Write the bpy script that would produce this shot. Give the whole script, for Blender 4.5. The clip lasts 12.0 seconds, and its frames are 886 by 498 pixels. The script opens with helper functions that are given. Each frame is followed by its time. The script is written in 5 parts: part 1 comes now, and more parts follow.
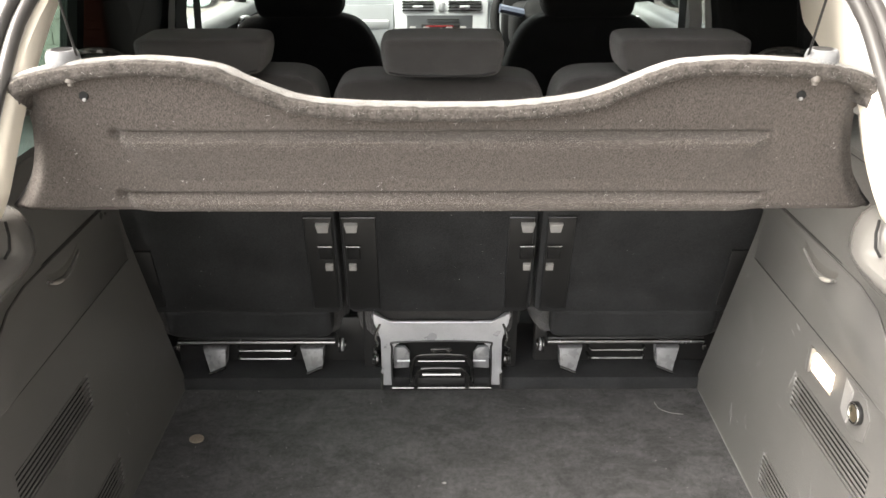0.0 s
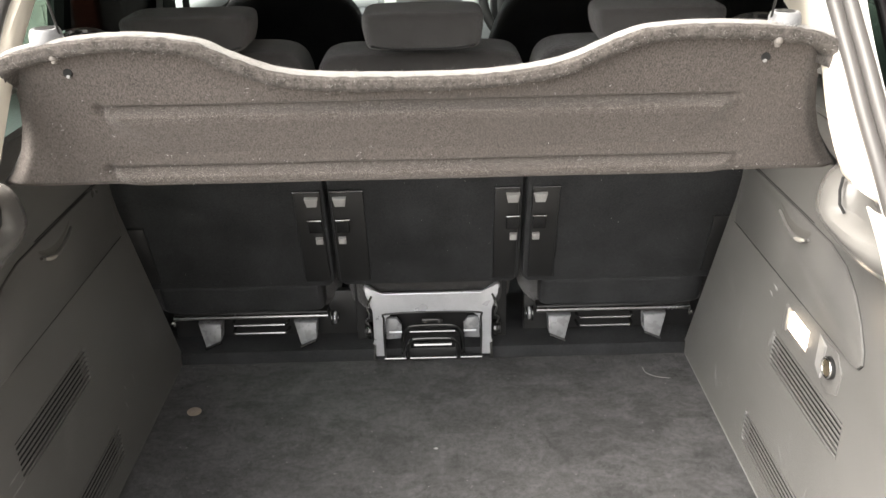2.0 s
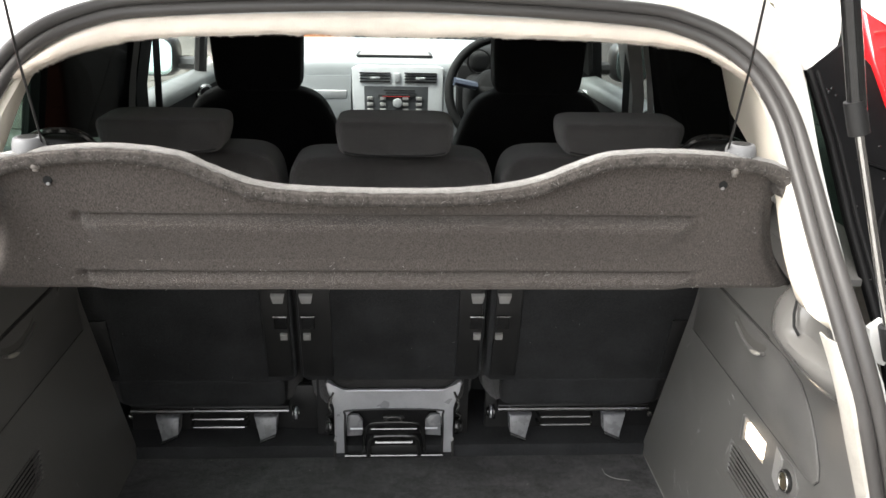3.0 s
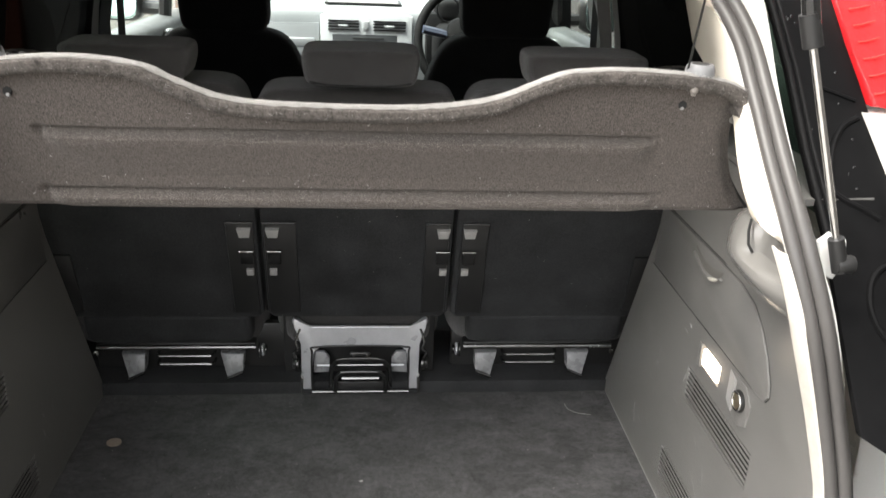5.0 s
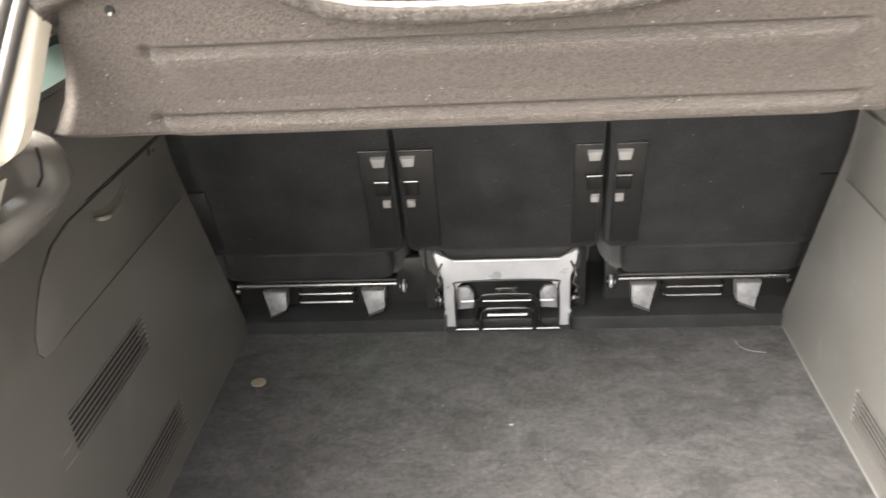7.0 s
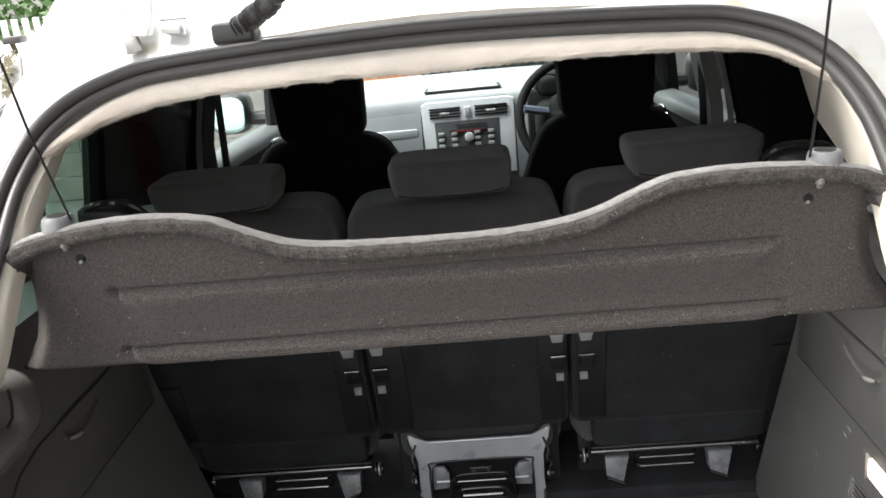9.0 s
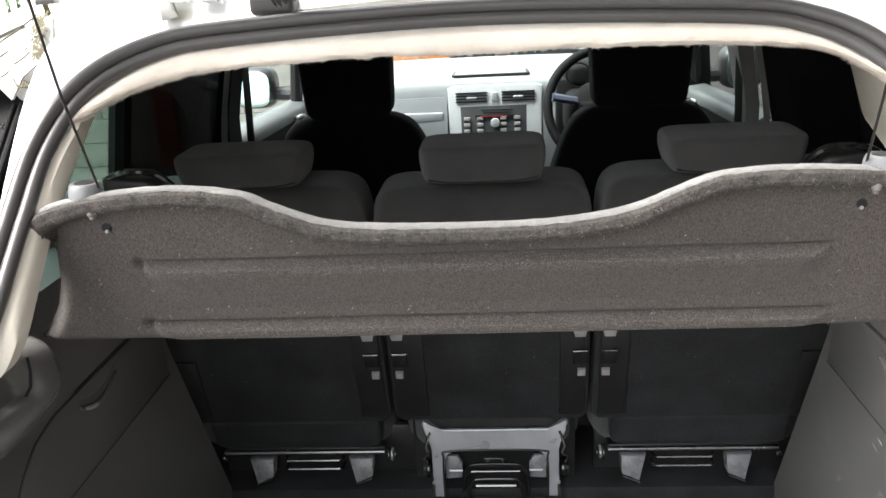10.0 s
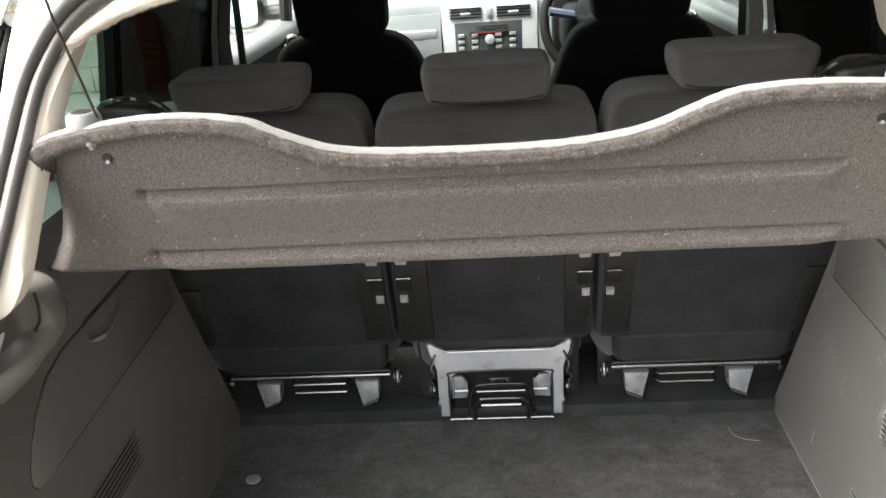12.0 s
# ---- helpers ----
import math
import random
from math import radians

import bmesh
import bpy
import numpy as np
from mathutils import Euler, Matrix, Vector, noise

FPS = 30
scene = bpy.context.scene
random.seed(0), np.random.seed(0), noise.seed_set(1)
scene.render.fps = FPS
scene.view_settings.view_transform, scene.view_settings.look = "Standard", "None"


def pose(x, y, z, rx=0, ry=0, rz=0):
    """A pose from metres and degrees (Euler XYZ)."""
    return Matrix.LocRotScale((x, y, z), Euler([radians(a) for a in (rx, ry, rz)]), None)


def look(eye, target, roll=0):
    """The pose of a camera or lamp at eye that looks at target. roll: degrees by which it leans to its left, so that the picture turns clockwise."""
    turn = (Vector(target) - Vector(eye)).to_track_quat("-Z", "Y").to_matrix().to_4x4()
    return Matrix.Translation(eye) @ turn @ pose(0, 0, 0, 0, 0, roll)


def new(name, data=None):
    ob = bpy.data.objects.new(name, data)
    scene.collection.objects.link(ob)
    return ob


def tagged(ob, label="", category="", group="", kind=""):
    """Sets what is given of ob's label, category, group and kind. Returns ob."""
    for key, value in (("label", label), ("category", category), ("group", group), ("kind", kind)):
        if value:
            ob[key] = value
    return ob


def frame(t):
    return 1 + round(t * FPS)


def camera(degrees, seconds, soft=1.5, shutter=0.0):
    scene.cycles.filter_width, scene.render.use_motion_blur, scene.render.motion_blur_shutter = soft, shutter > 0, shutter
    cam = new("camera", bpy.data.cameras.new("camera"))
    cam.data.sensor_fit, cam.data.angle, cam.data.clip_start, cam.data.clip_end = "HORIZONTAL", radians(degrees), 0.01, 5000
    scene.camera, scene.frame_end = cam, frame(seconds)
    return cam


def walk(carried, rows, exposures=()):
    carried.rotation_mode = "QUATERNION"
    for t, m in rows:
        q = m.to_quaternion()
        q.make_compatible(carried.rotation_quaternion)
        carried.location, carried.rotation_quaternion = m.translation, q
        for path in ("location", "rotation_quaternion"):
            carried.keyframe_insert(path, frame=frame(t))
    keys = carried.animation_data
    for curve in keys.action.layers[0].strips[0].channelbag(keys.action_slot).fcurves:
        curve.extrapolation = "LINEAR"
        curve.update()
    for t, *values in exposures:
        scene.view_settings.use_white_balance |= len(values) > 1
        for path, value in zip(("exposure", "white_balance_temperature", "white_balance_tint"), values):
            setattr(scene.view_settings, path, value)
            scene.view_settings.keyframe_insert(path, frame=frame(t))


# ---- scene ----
PATH = [
    (0, (-0.005, -0.596, 0.968), (0.005, 1.234, 0.161), 0.0),
    (0.5, (-0.002, -0.594, 0.976), (0.032, 1.238, 0.176), 0.0),
    (1, (-0.004, -0.596, 0.965), (0.05, 1.227, 0.144), 0.7),
    (1.5, (0.011, -0.61, 0.959), (0.039, 1.202, 0.113), -0.7),
    (2, (0.02, -0.629, 0.965), (0.026, 1.182, 0.115), -1.3),
    (2.2, (0.017, -0.638, 0.974), (0.031, 1.174, 0.124), -0.8),
    (2.5, (0.009, -0.64, 0.99), (0.104, 1.233, 0.294), 1.2),
    (2.8, (0.006, -0.637, 1.002), (0.111, 1.242, 0.345), 1.3),
    (3, (0.005, -0.634, 1.008), (0.113, 1.245, 0.33), 1.3),
    (3.2, (0.011, -0.636, 1.008), (0.107, 1.24, 0.323), 1.0),
    (5, (0.012, -0.665, 0.962), (0.19, 1.179, 0.209), 2.4),
    (5.3, (0.007, -0.63, 0.936), (0.186, 1.182, 0.11), 3.5),
    (5.4, (0.012, -0.604, 0.934), (0.186, 1.178, 0.040), 4.4),
    (5.5, (0.01, -0.567, 0.928), (0.191, 1.147, -0.086), 5.4),
    (5.6, (0.012, -0.546, 0.886), (0.182, 1.09, -0.258), 5.6),
    (5.7, (0.002, -0.53, 0.855), (0.169, 1.058, -0.356), 5.1),
    (5.8, (-0.012, -0.49, 0.864), (0.145, 1.077, -0.36), 4.1),
    (6, (-0.02, -0.448, 0.871), (0.108, 1.131, -0.35), 2.9),
    (6.2, (-0.023, -0.436, 0.868), (0.061, 1.141, -0.358), 2.2),
    (6.4, (-0.022, -0.447, 0.886), (-0.09, 1.132, -0.338), -1.8),
    (6.5, (-0.014, -0.461, 0.896), (-0.21, 1.131, -0.297), -4.6),
    (6.6, (-0.012, -0.473, 0.905), (-0.26, 1.149, -0.242), -5.9),
    (6.8, (-0.008, -0.51, 0.918), (-0.275, 1.197, -0.083), -6.3),
    (7, (0.01, -0.545, 0.902), (-0.149, 1.238, 0.006), -3.7),
    (7.1, (0.02, -0.558, 0.904), (-0.102, 1.226, 0.016), -4.5),
    (7.2, (0.024, -0.571, 0.909), (-0.067, 1.215, 0.017), -5.6),
    (8.8, (0.055, -0.554, 0.997), (-0.043, 1.345, 0.378), -6.1),
    (9, (0.056, -0.555, 0.998), (-0.06, 1.349, 0.396), -5.7),
    (9.5, (0.033, -0.553, 0.99), (-0.119, 1.347, 0.385), -4.0),
    (10, (0.033, -0.53, 0.994), (-0.116, 1.361, 0.36), -3.1),
    (10.5, (0.024, -0.535, 1.0), (-0.114, 1.35, 0.348), -1.4),
    (11, (0.006, -0.537, 0.99), (-0.14, 1.329, 0.285), -1.0),
    (11.5, (0.008, -0.529, 0.99), (-0.134, 1.316, 0.231), -2.6),
    (12, (0.013, -0.515, 0.994), (-0.124, 1.31, 0.184), -4.2),
]
cam = camera(55.0, 12.0, shutter=0.3)
# exposure and white balance: brighter over the dark floor
EXPOSURES = [(0, 3.48, 7100, 11), (2.2, 3.50, 7000, 11), (2.5, 3.25, 6850, 10), (2.8, 2.66, 6700, 10), (3, 2.66, 6700, 10), (5, 2.94, 6800, 10), (5.5, 3.31, 6900, 10), (6.0, 3.22, 7050, 11), (6.2, 3.42, 7150, 11), (6.5, 4.26, 7250, 12), (7.0, 4.09, 7250, 12), (7.4, 3.59, 7000, 10), (8.8, 2.34, 6550, 10), (9.5, 2.50, 6550, 10), (10.5, 2.85, 6550, 10), (11, 2.96, 6550, 10), (11.5, 3.30, 6650, 10), (12, 3.36, 6800, 10)]
walk(cam, [(t, look(eye, target, roll)) for t, eye, target, roll in PATH], EXPOSURES)

# ---- world and light ----
world = bpy.data.worlds.new("overcast_sky")
scene.world = world
world.use_nodes = True
wn = world.node_tree.nodes
sky = wn.new("ShaderNodeTexSky")
sky.sky_type, sky.sun_disc = "NISHITA", False
SUN_ELEV, SUN_AZ = 61.0, 262.0          # the brighter part of the cloud cover, high, behind the car to its left
sky.sun_elevation, sky.sun_rotation = radians(SUN_ELEV), radians(SUN_AZ)
sky.air_density, sky.dust_density, sky.ozone_density = 1.2, 4.0, 1.0
grey = wn.new("ShaderNodeHueSaturation")          # cloud takes most of the colour out of the sky
grey.inputs["Saturation"].default_value = 0.22
world.node_tree.links.new(sky.outputs[0], grey.inputs["Color"])
world.node_tree.links.new(grey.outputs[0], wn["Background"].inputs[0])
wn["Background"].inputs[1].default_value = 0.15

lamp_data = bpy.data.lights.new("sun", "SUN")
lamp_data.energy, lamp_data.angle, lamp_data.color = 1.6, radians(45), (1.0, 0.985, 0.96)
sun = new("sun", lamp_data)
sun_from = Vector((math.sin(radians(SUN_AZ)) * math.cos(radians(SUN_ELEV)), math.cos(radians(SUN_AZ)) * math.cos(radians(SUN_ELEV)), math.sin(radians(SUN_ELEV))))
sun.matrix_basis = look(tuple(sun_from * 20), (0, 0, 0))


# ---- materials ----
def material(name, color, rough=0.6, metal=0.0, vary=0.25, scale=40.0, bump=0.15, grain=400.0, coat=0.0, sheen=0.0, spec=0.5, stain=None, stain_scale=6.0, stain_from=0.55, depth=0.002, comb=None, speck=0.6):
    """A surface with large stains, fine grain and relief. Scales are waves a metre."""
    m = bpy.data.materials.new(name)
    m.use_nodes = True
    nt = m.node_tree
    n, l = nt.nodes, nt.links
    b = n["Principled BSDF"]
    co = n.new("ShaderNodeNewGeometry").outputs["Position"]
    if comb:                              # fibres combed one way: turn and stretch the grain
        mp = n.new("ShaderNodeMapping")
        mp.inputs["Rotation"].default_value, mp.inputs["Scale"].default_value = comb
        l.new(co, mp.inputs["Vector"])
        co = mp.outputs[0]

    def noise_at(s, detail=4.0):
        t = n.new("ShaderNodeTexNoise")
        t.inputs["Scale"].default_value, t.inputs["Detail"].default_value = s, detail
        l.new(co, t.inputs["Vector"])
        return t.outputs["Fac"]

    fac = noise_at(scale, 5.0)
    fine = noise_at(grain, 3.0)
    add = n.new("ShaderNodeMath")
    add.operation = "MULTIPLY_ADD"
    l.new(fine, add.inputs[0])
    add.inputs[1].default_value = speck
    l.new(fac, add.inputs[2])
    ramp = n.new("ShaderNodeMapRange")
    ramp.inputs["From Min"].default_value, ramp.inputs["From Max"].default_value = 0.2 + 0.5 * speck, 0.8 + 0.5 * speck
    ramp.inputs["To Min"].default_value, ramp.inputs["To Max"].default_value = 1 - vary, 1 + vary
    l.new(add.outputs[0], ramp.inputs["Value"])
    mul = n.new("ShaderNodeVectorMath")
    mul.operation = "SCALE"
    mul.inputs[0].default_value = color
    l.new(ramp.outputs[0], mul.inputs["Scale"])
    out = mul.outputs[0]
    if stain:
        s = noise_at(stain_scale, 6.0)
        sr = n.new("ShaderNodeMapRange")
        sr.inputs["From Min"].default_value, sr.inputs["From Max"].default_value = stain_from, stain_from + 0.15
        l.new(s, sr.inputs["Value"])
        mx = n.new("ShaderNodeMix")
        mx.data_type = "RGBA"
        l.new(sr.outputs[0], mx.inputs[0])
        l.new(out, mx.inputs[6])
        mx.inputs[7].default_value = (*stain, 1)
        out = mx.outputs[2]
    l.new(out, b.inputs["Base Color"])
    rr = n.new("ShaderNodeMapRange")
    rr.inputs["To Min"].default_value, rr.inputs["To Max"].default_value = max(0.02, rough - 0.1), min(1.0, rough + 0.1)
    l.new(fac, rr.inputs["Value"])
    l.new(rr.outputs[0], b.inputs["Roughness"])
    b.inputs["Metallic"].default_value = metal
    b.inputs["Coat Weight"].default_value = coat
    b.inputs["Sheen Weight"].default_value = sheen
    b.inputs["Specular IOR Level"].default_value = spec
    if bump:
        bp = n.new("ShaderNodeBump")
        bp.inputs["Strength"].default_value, bp.inputs["Distance"].default_value = bump, depth
        l.new(noise_at(grain * 2.5, 2.0), bp.inputs["Height"])
        l.new(bp.outputs[0], b.inputs["Normal"])
    return m


def glass(name, tint, gloss=1.0):
    """A pane: lets light through with a tint, and mirrors by its angle."""
    m = bpy.data.materials.new(name)
    m.use_nodes = True
    n, l = m.node_tree.nodes, m.node_tree.links
    n.remove(n["Principled BSDF"])
    clear, shine, mix, fr = n.new("ShaderNodeBsdfTransparent"), n.new("ShaderNodeBsdfGlossy"), n.new("ShaderNodeMixShader"), n.new("ShaderNodeLayerWeight")
    clear.inputs[0].default_value = (*tint, 1)
    shine.inputs["Roughness"].default_value = 0.02
    curve = n.new("ShaderNodeMath")
    curve.operation, curve.inputs[1].default_value = "POWER", 5.0
    l.new(fr.outputs["Facing"], curve.inputs[0])
    scaled = n.new("ShaderNodeMath")
    scaled.operation, scaled.inputs[1].default_value, scaled.inputs[2].default_value = "MULTIPLY_ADD", 0.6 * gloss, 0.03 * gloss + 0.005
    l.new(curve.outputs[0], scaled.inputs[0])
    l.new(scaled.outputs[0], mix.inputs[0])
    l.new(clear.outputs[0], mix.inputs[1])
    l.new(shine.outputs[0], mix.inputs[2])
    l.new(mix.outputs[0], n["Material Output"].inputs[0])
    return m


def glow(name, color, strength):
    m = bpy.data.materials.new(name)
    m.use_nodes = True
    b = m.node_tree.nodes["Principled BSDF"]
    b.inputs["Base Color"].default_value = (*color, 1)
    b.inputs["Emission Color"].default_value = (*color, 1)
    b.inputs["Emission Strength"].default_value = strength
    return m


def carpet(name, color):
    """Short pile, brushed into lighter and darker patches and streaks."""
    m = material(name, color, 0.95, vary=0.34, scale=110, bump=0.6, grain=420, speck=1.2, sheen=0.08, spec=0.1, depth=0.005)
    n, l = m.node_tree.nodes, m.node_tree.links
    b = n["Principled BSDF"]
    base = b.inputs["Base Color"].links[0].from_socket
    co = n.new("ShaderNodeNewGeometry").outputs["Position"]
    total = None
    for turn, stretch, size, gain in ((0.5, (1.0, 1.25, 1.0), 9.0, 1.0), (-0.35, (0.9, 1.35, 1.0), 30.0, 0.7)):
        mp = n.new("ShaderNodeMapping")
        mp.inputs["Rotation"].default_value, mp.inputs["Scale"].default_value = (0, 0, turn), stretch
        l.new(co, mp.inputs["Vector"])
        t = n.new("ShaderNodeTexNoise")
        t.inputs["Scale"].default_value, t.inputs["Detail"].default_value, t.inputs["Roughness"].default_value, t.inputs["Distortion"].default_value = size, 5.0, 0.62, 0.8
        l.new(mp.outputs[0], t.inputs["Vector"])
        a = n.new("ShaderNodeMath")
        a.operation = "MULTIPLY_ADD"
        l.new(t.outputs["Fac"], a.inputs[0])
        a.inputs[1].default_value = gain
        a.inputs[2].default_value = 0.0
        if total:
            l.new(total, a.inputs[2])
        total = a.outputs[0]
    ramp = n.new("ShaderNodeMapRange")
    ramp.inputs["From Min"].default_value, ramp.inputs["From Max"].default_value = 0.66, 1.04
    ramp.inputs["To Min"].default_value, ramp.inputs["To Max"].default_value = 0.66, 1.32
    l.new(total, ramp.inputs["Value"])
    mul = n.new("ShaderNodeVectorMath")
    mul.operation = "SCALE"
    l.new(base, mul.inputs[0])
    l.new(ramp.outputs[0], mul.inputs["Scale"])
    l.new(mul.outputs[0], b.inputs["Base Color"])
    return m


M_CARPET = carpet("boot_carpet", (0.064, 0.0633, 0.0636))
M_SHELF = material("shelf_felt", (0.088, 0.0765, 0.0695), 0.95, vary=0.50, scale=520, bump=0.55, grain=900, speck=1.4, sheen=0.1, spec=0.1, depth=0.0025, comb=((0, 0.7, 0), (1.3, 1.0, 0.6)))
# felt nap, its colour raised for the light on the bead shoulders
M_LIT_NAP = material("lit_felt_nap", (0.31, 0.28, 0.26), 0.95, vary=0.2, bump=0, sheen=0.2, spec=0.1)
M_RIM = material("felt_edge", (0.094, 0.084, 0.077), 0.95, vary=0.5, scale=120, bump=0.9, grain=420, speck=1.2, sheen=0.05, spec=0.1, depth=0.004)
M_FLEECE = material("pale_fleece_edge", (0.38, 0.365, 0.345), 0.95, vary=0.3, scale=160, bump=1.0, grain=700, sheen=0.5, spec=0.1, depth=0.004)
M_CAP = material("mid_grey_cap", (0.17, 0.172, 0.176), 0.42, vary=0.12, scale=40, bump=0.1, grain=500, depth=0.0006)
M_PLASTIC = material("grey_trim_plastic", (0.121, 0.118, 0.113), 0.32, vary=0.12, scale=7, bump=0.25, grain=1500, depth=0.0006, stain=(0.150, 0.146, 0.140), stain_scale=9, stain_from=0.60)
# the trim's grey, made paler for the light the bulge catches
M_BULGE = material("lit_grey_moulding", (0.160, 0.155, 0.147), 0.22, vary=0.10, scale=7, bump=0.12, grain=1500, depth=0.0006, coat=0.5)
# near-black for joints and seams, and for shade painted into recesses
M_GROOVE_SHADE = material("dark_groove_and_shade", (0.012, 0.012, 0.012), 0.9, bump=0)
M_SILL = material("light_sill_plastic", (0.25, 0.24, 0.218), 0.5, vary=0.12, scale=12, bump=0.2, grain=900, depth=0.0006)
# pale paint of the opening edge, and the painted highlight on the grip
M_EDGE_GLINT = material("pale_edge_and_glint", (0.43, 0.41, 0.37), 0.45, vary=0.15, scale=60, bump=0.1, grain=600, depth=0.0006)
M_CREAM = material("cream_fleece", (0.74, 0.665, 0.58), 0.95, vary=0.12, scale=25, bump=0.4, grain=700, sheen=0.3, spec=0.1, depth=0.004)
M_PILLAR = material("cream_pillar_plastic", (0.69, 0.635, 0.54), 0.55, vary=0.08, scale=10, bump=0.15, grain=900, depth=0.0006)
M_SEAL = material("rubber_seal", (0.056, 0.053, 0.051), 0.40, vary=0.08, scale=8, bump=0.05, grain=500, depth=0.0006)
M_WHITE = material("white_car_paint", (0.78, 0.78, 0.76), 0.25, vary=0.04, scale=9, bump=0.0, coat=0.6, stain=(0.36, 0.33, 0.25), stain_scale=16, stain_from=0.66)
M_CHANNEL = material("weathered_white_paint", (0.60, 0.60, 0.575), 0.3, vary=0.06, scale=9, bump=0.1, grain=60, coat=0.4, stain=(0.44, 0.41, 0.31), stain_scale=19, stain_from=0.58)
# grimy paint, darkened further to paint the shade on turned-away faces
M_GRIMY_SHADE = material("grimy_shaded_paint", (0.20, 0.195, 0.178), 0.5, vary=0.22, scale=30, bump=0.1, grain=200, stain=(0.14, 0.13, 0.10), stain_scale=26, stain_from=0.60)
M_WIRE = material("bright_wire", (0.22, 0.22, 0.22), 0.24, metal=0.9, vary=0.2, scale=60, bump=0)
M_SEATBACK = material("seat_back_carpet", (0.0195, 0.0201, 0.0212), 0.70, vary=0.6, scale=16, bump=0.6, grain=420, speck=1.2, sheen=0.03, spec=0.28, depth=0.002)
M_BLACKFAB = material("black_seat_fabric", (0.013, 0.013, 0.0135), 0.92, vary=0.30, scale=18, bump=0.6, grain=1100, sheen=0.05, spec=0.15, depth=0.002)
M_SOFTBLACK = material("soft_black_moulding", (0.006, 0.006, 0.0063), 0.72, vary=0.2, scale=30, bump=0.2, grain=900, depth=0.0006, spec=0.15)
M_FABRIC = material("seat_fabric", (0.041, 0.039, 0.0382), 0.92, vary=0.30, scale=18, bump=0.7, grain=1100, sheen=0.25, spec=0.15, depth=0.002)
M_BLACKPL = material("black_plastic", (0.014, 0.014, 0.014), 0.42, vary=0.2, scale=30, bump=0.2, grain=900, depth=0.0008)
M_GLOSS = material("black_enamel_steel", (0.012, 0.012, 0.012), 0.16, vary=0.3, scale=60, bump=0.05, grain=300, depth=0.0008, coat=0.5)
M_GREYPL = material("light_grey_plastic", (0.30, 0.295, 0.285), 0.4, vary=0.12, scale=30, bump=0.2, grain=500, depth=0.0006)
M_STEEL = material("grey_painted_steel", (0.41, 0.415, 0.43), 0.30, metal=0.35, vary=0.12, scale=24, bump=0.12, grain=400, depth=0.0006)
M_CHROME = material("bright_steel", (0.72, 0.71, 0.69), 0.18, metal=1.0, vary=0.1, bump=0)
M_DASH = material("light_grey_dash", (0.275, 0.288, 0.295), 0.6, vary=0.06, scale=14, bump=0.2, grain=900, depth=0.0006)
M_DASHLOW = material("mid_grey_fascia", (0.130, 0.137, 0.142), 0.55, vary=0.06, scale=14, bump=0.2, grain=900, depth=0.0006)
# scuff marks, and highlights painted on slat ends and the panel's foot
M_SCUFF_GLINT = material("pale_scuff_and_glint", (0.235, 0.231, 0.224), 0.6, vary=0.1, bump=0)
M_BLOCK = material("grey_latch_plastic", (0.175, 0.177, 0.182), 0.28, vary=0.15, scale=60, bump=0.05)
M_HOUSING = material("weathered_black_moulding", (0.0035, 0.0035, 0.0037), 0.5, spec=0.06, vary=0.35, scale=40, bump=0.2, grain=500, depth=0.0008)
M_RECESS = material("shaded_grip_plastic", (0.10, 0.096, 0.088), 0.5, vary=0.1, bump=0.1)
M_SILVER = material("silver_fascia", (0.44, 0.45, 0.46), 0.35, metal=0.2, vary=0.05, bump=0)
M_SOCKET = material("brass_socket", (0.45, 0.38, 0.26), 0.3, metal=0.9, vary=0.15, bump=0)
M_COIN = material("tarnished_coin", (0.36, 0.30, 0.24), 0.5, metal=0.3, vary=0.25, scale=300, bump=0.3, grain=900, depth=0.0006)
M_RED = material("red_lamp_lens", (0.60, 0.015, 0.02), 0.12, vary=0.25, scale=90, bump=0.5, grain=220, coat=1.0, depth=0.002)
M_RIB = material("pale_red_lens", (0.72, 0.06, 0.05), 0.15, vary=0.3, scale=120, bump=0.3, grain=300, coat=1.0, depth=0.002)
M_MOSS = material("dry_moss_grime", (0.075, 0.066, 0.034), 0.95, vary=0.4, scale=200, bump=0.3)
M_CLEARL = material("clear_lamp_lens", (0.72, 0.70, 0.66), 0.12, vary=0.15, scale=80, bump=0.5, grain=220, coat=1.0, depth=0.002)
M_LINING = material("headliner", (0.62, 0.59, 0.53), 0.95, vary=0.08, scale=30, bump=0.3, grain=900, depth=0.001)
M_BRICK = material("brick", (0.30, 0.11, 0.07), 0.85, vary=0.35, scale=12, bump=0.5, grain=200, depth=0.003)
M_MORTAR = material("mortar", (0.34, 0.31, 0.27), 0.9, vary=0.2, bump=0.4, grain=200)
M_DARKWALL = material("dark_light_block", (0.024, 0.023, 0.021), 0.9, vary=0.3, scale=6, bump=0.3, grain=80)
M_RENDER = material("orange_render", (0.60, 0.24, 0.10), 0.9, vary=0.15, scale=4, bump=0.3, grain=90)
M_PICKET = material("white_fence_paint", (0.72, 0.72, 0.70), 0.6, vary=0.1, scale=10, bump=0.1)
M_GROUND = material("worn_paving", (0.135, 0.132, 0.126), 0.9, vary=0.35, scale=3, bump=0.6, grain=60, depth=0.01, stain=(0.10, 0.097, 0.09), stain_scale=1.2)
M_LEAF = material("hedge_leaves", (0.07, 0.14, 0.035), 0.6, vary=0.5, scale=9, bump=0)
M_DOORTOP = material("grey_door_top", (0.095, 0.104, 0.102), 0.45, vary=0.06, scale=14, bump=0.2, grain=900, depth=0.0006)
M_PIN = material("worn_pin_plastic", (0.16, 0.145, 0.13), 0.5, vary=0.2, scale=200, bump=0)
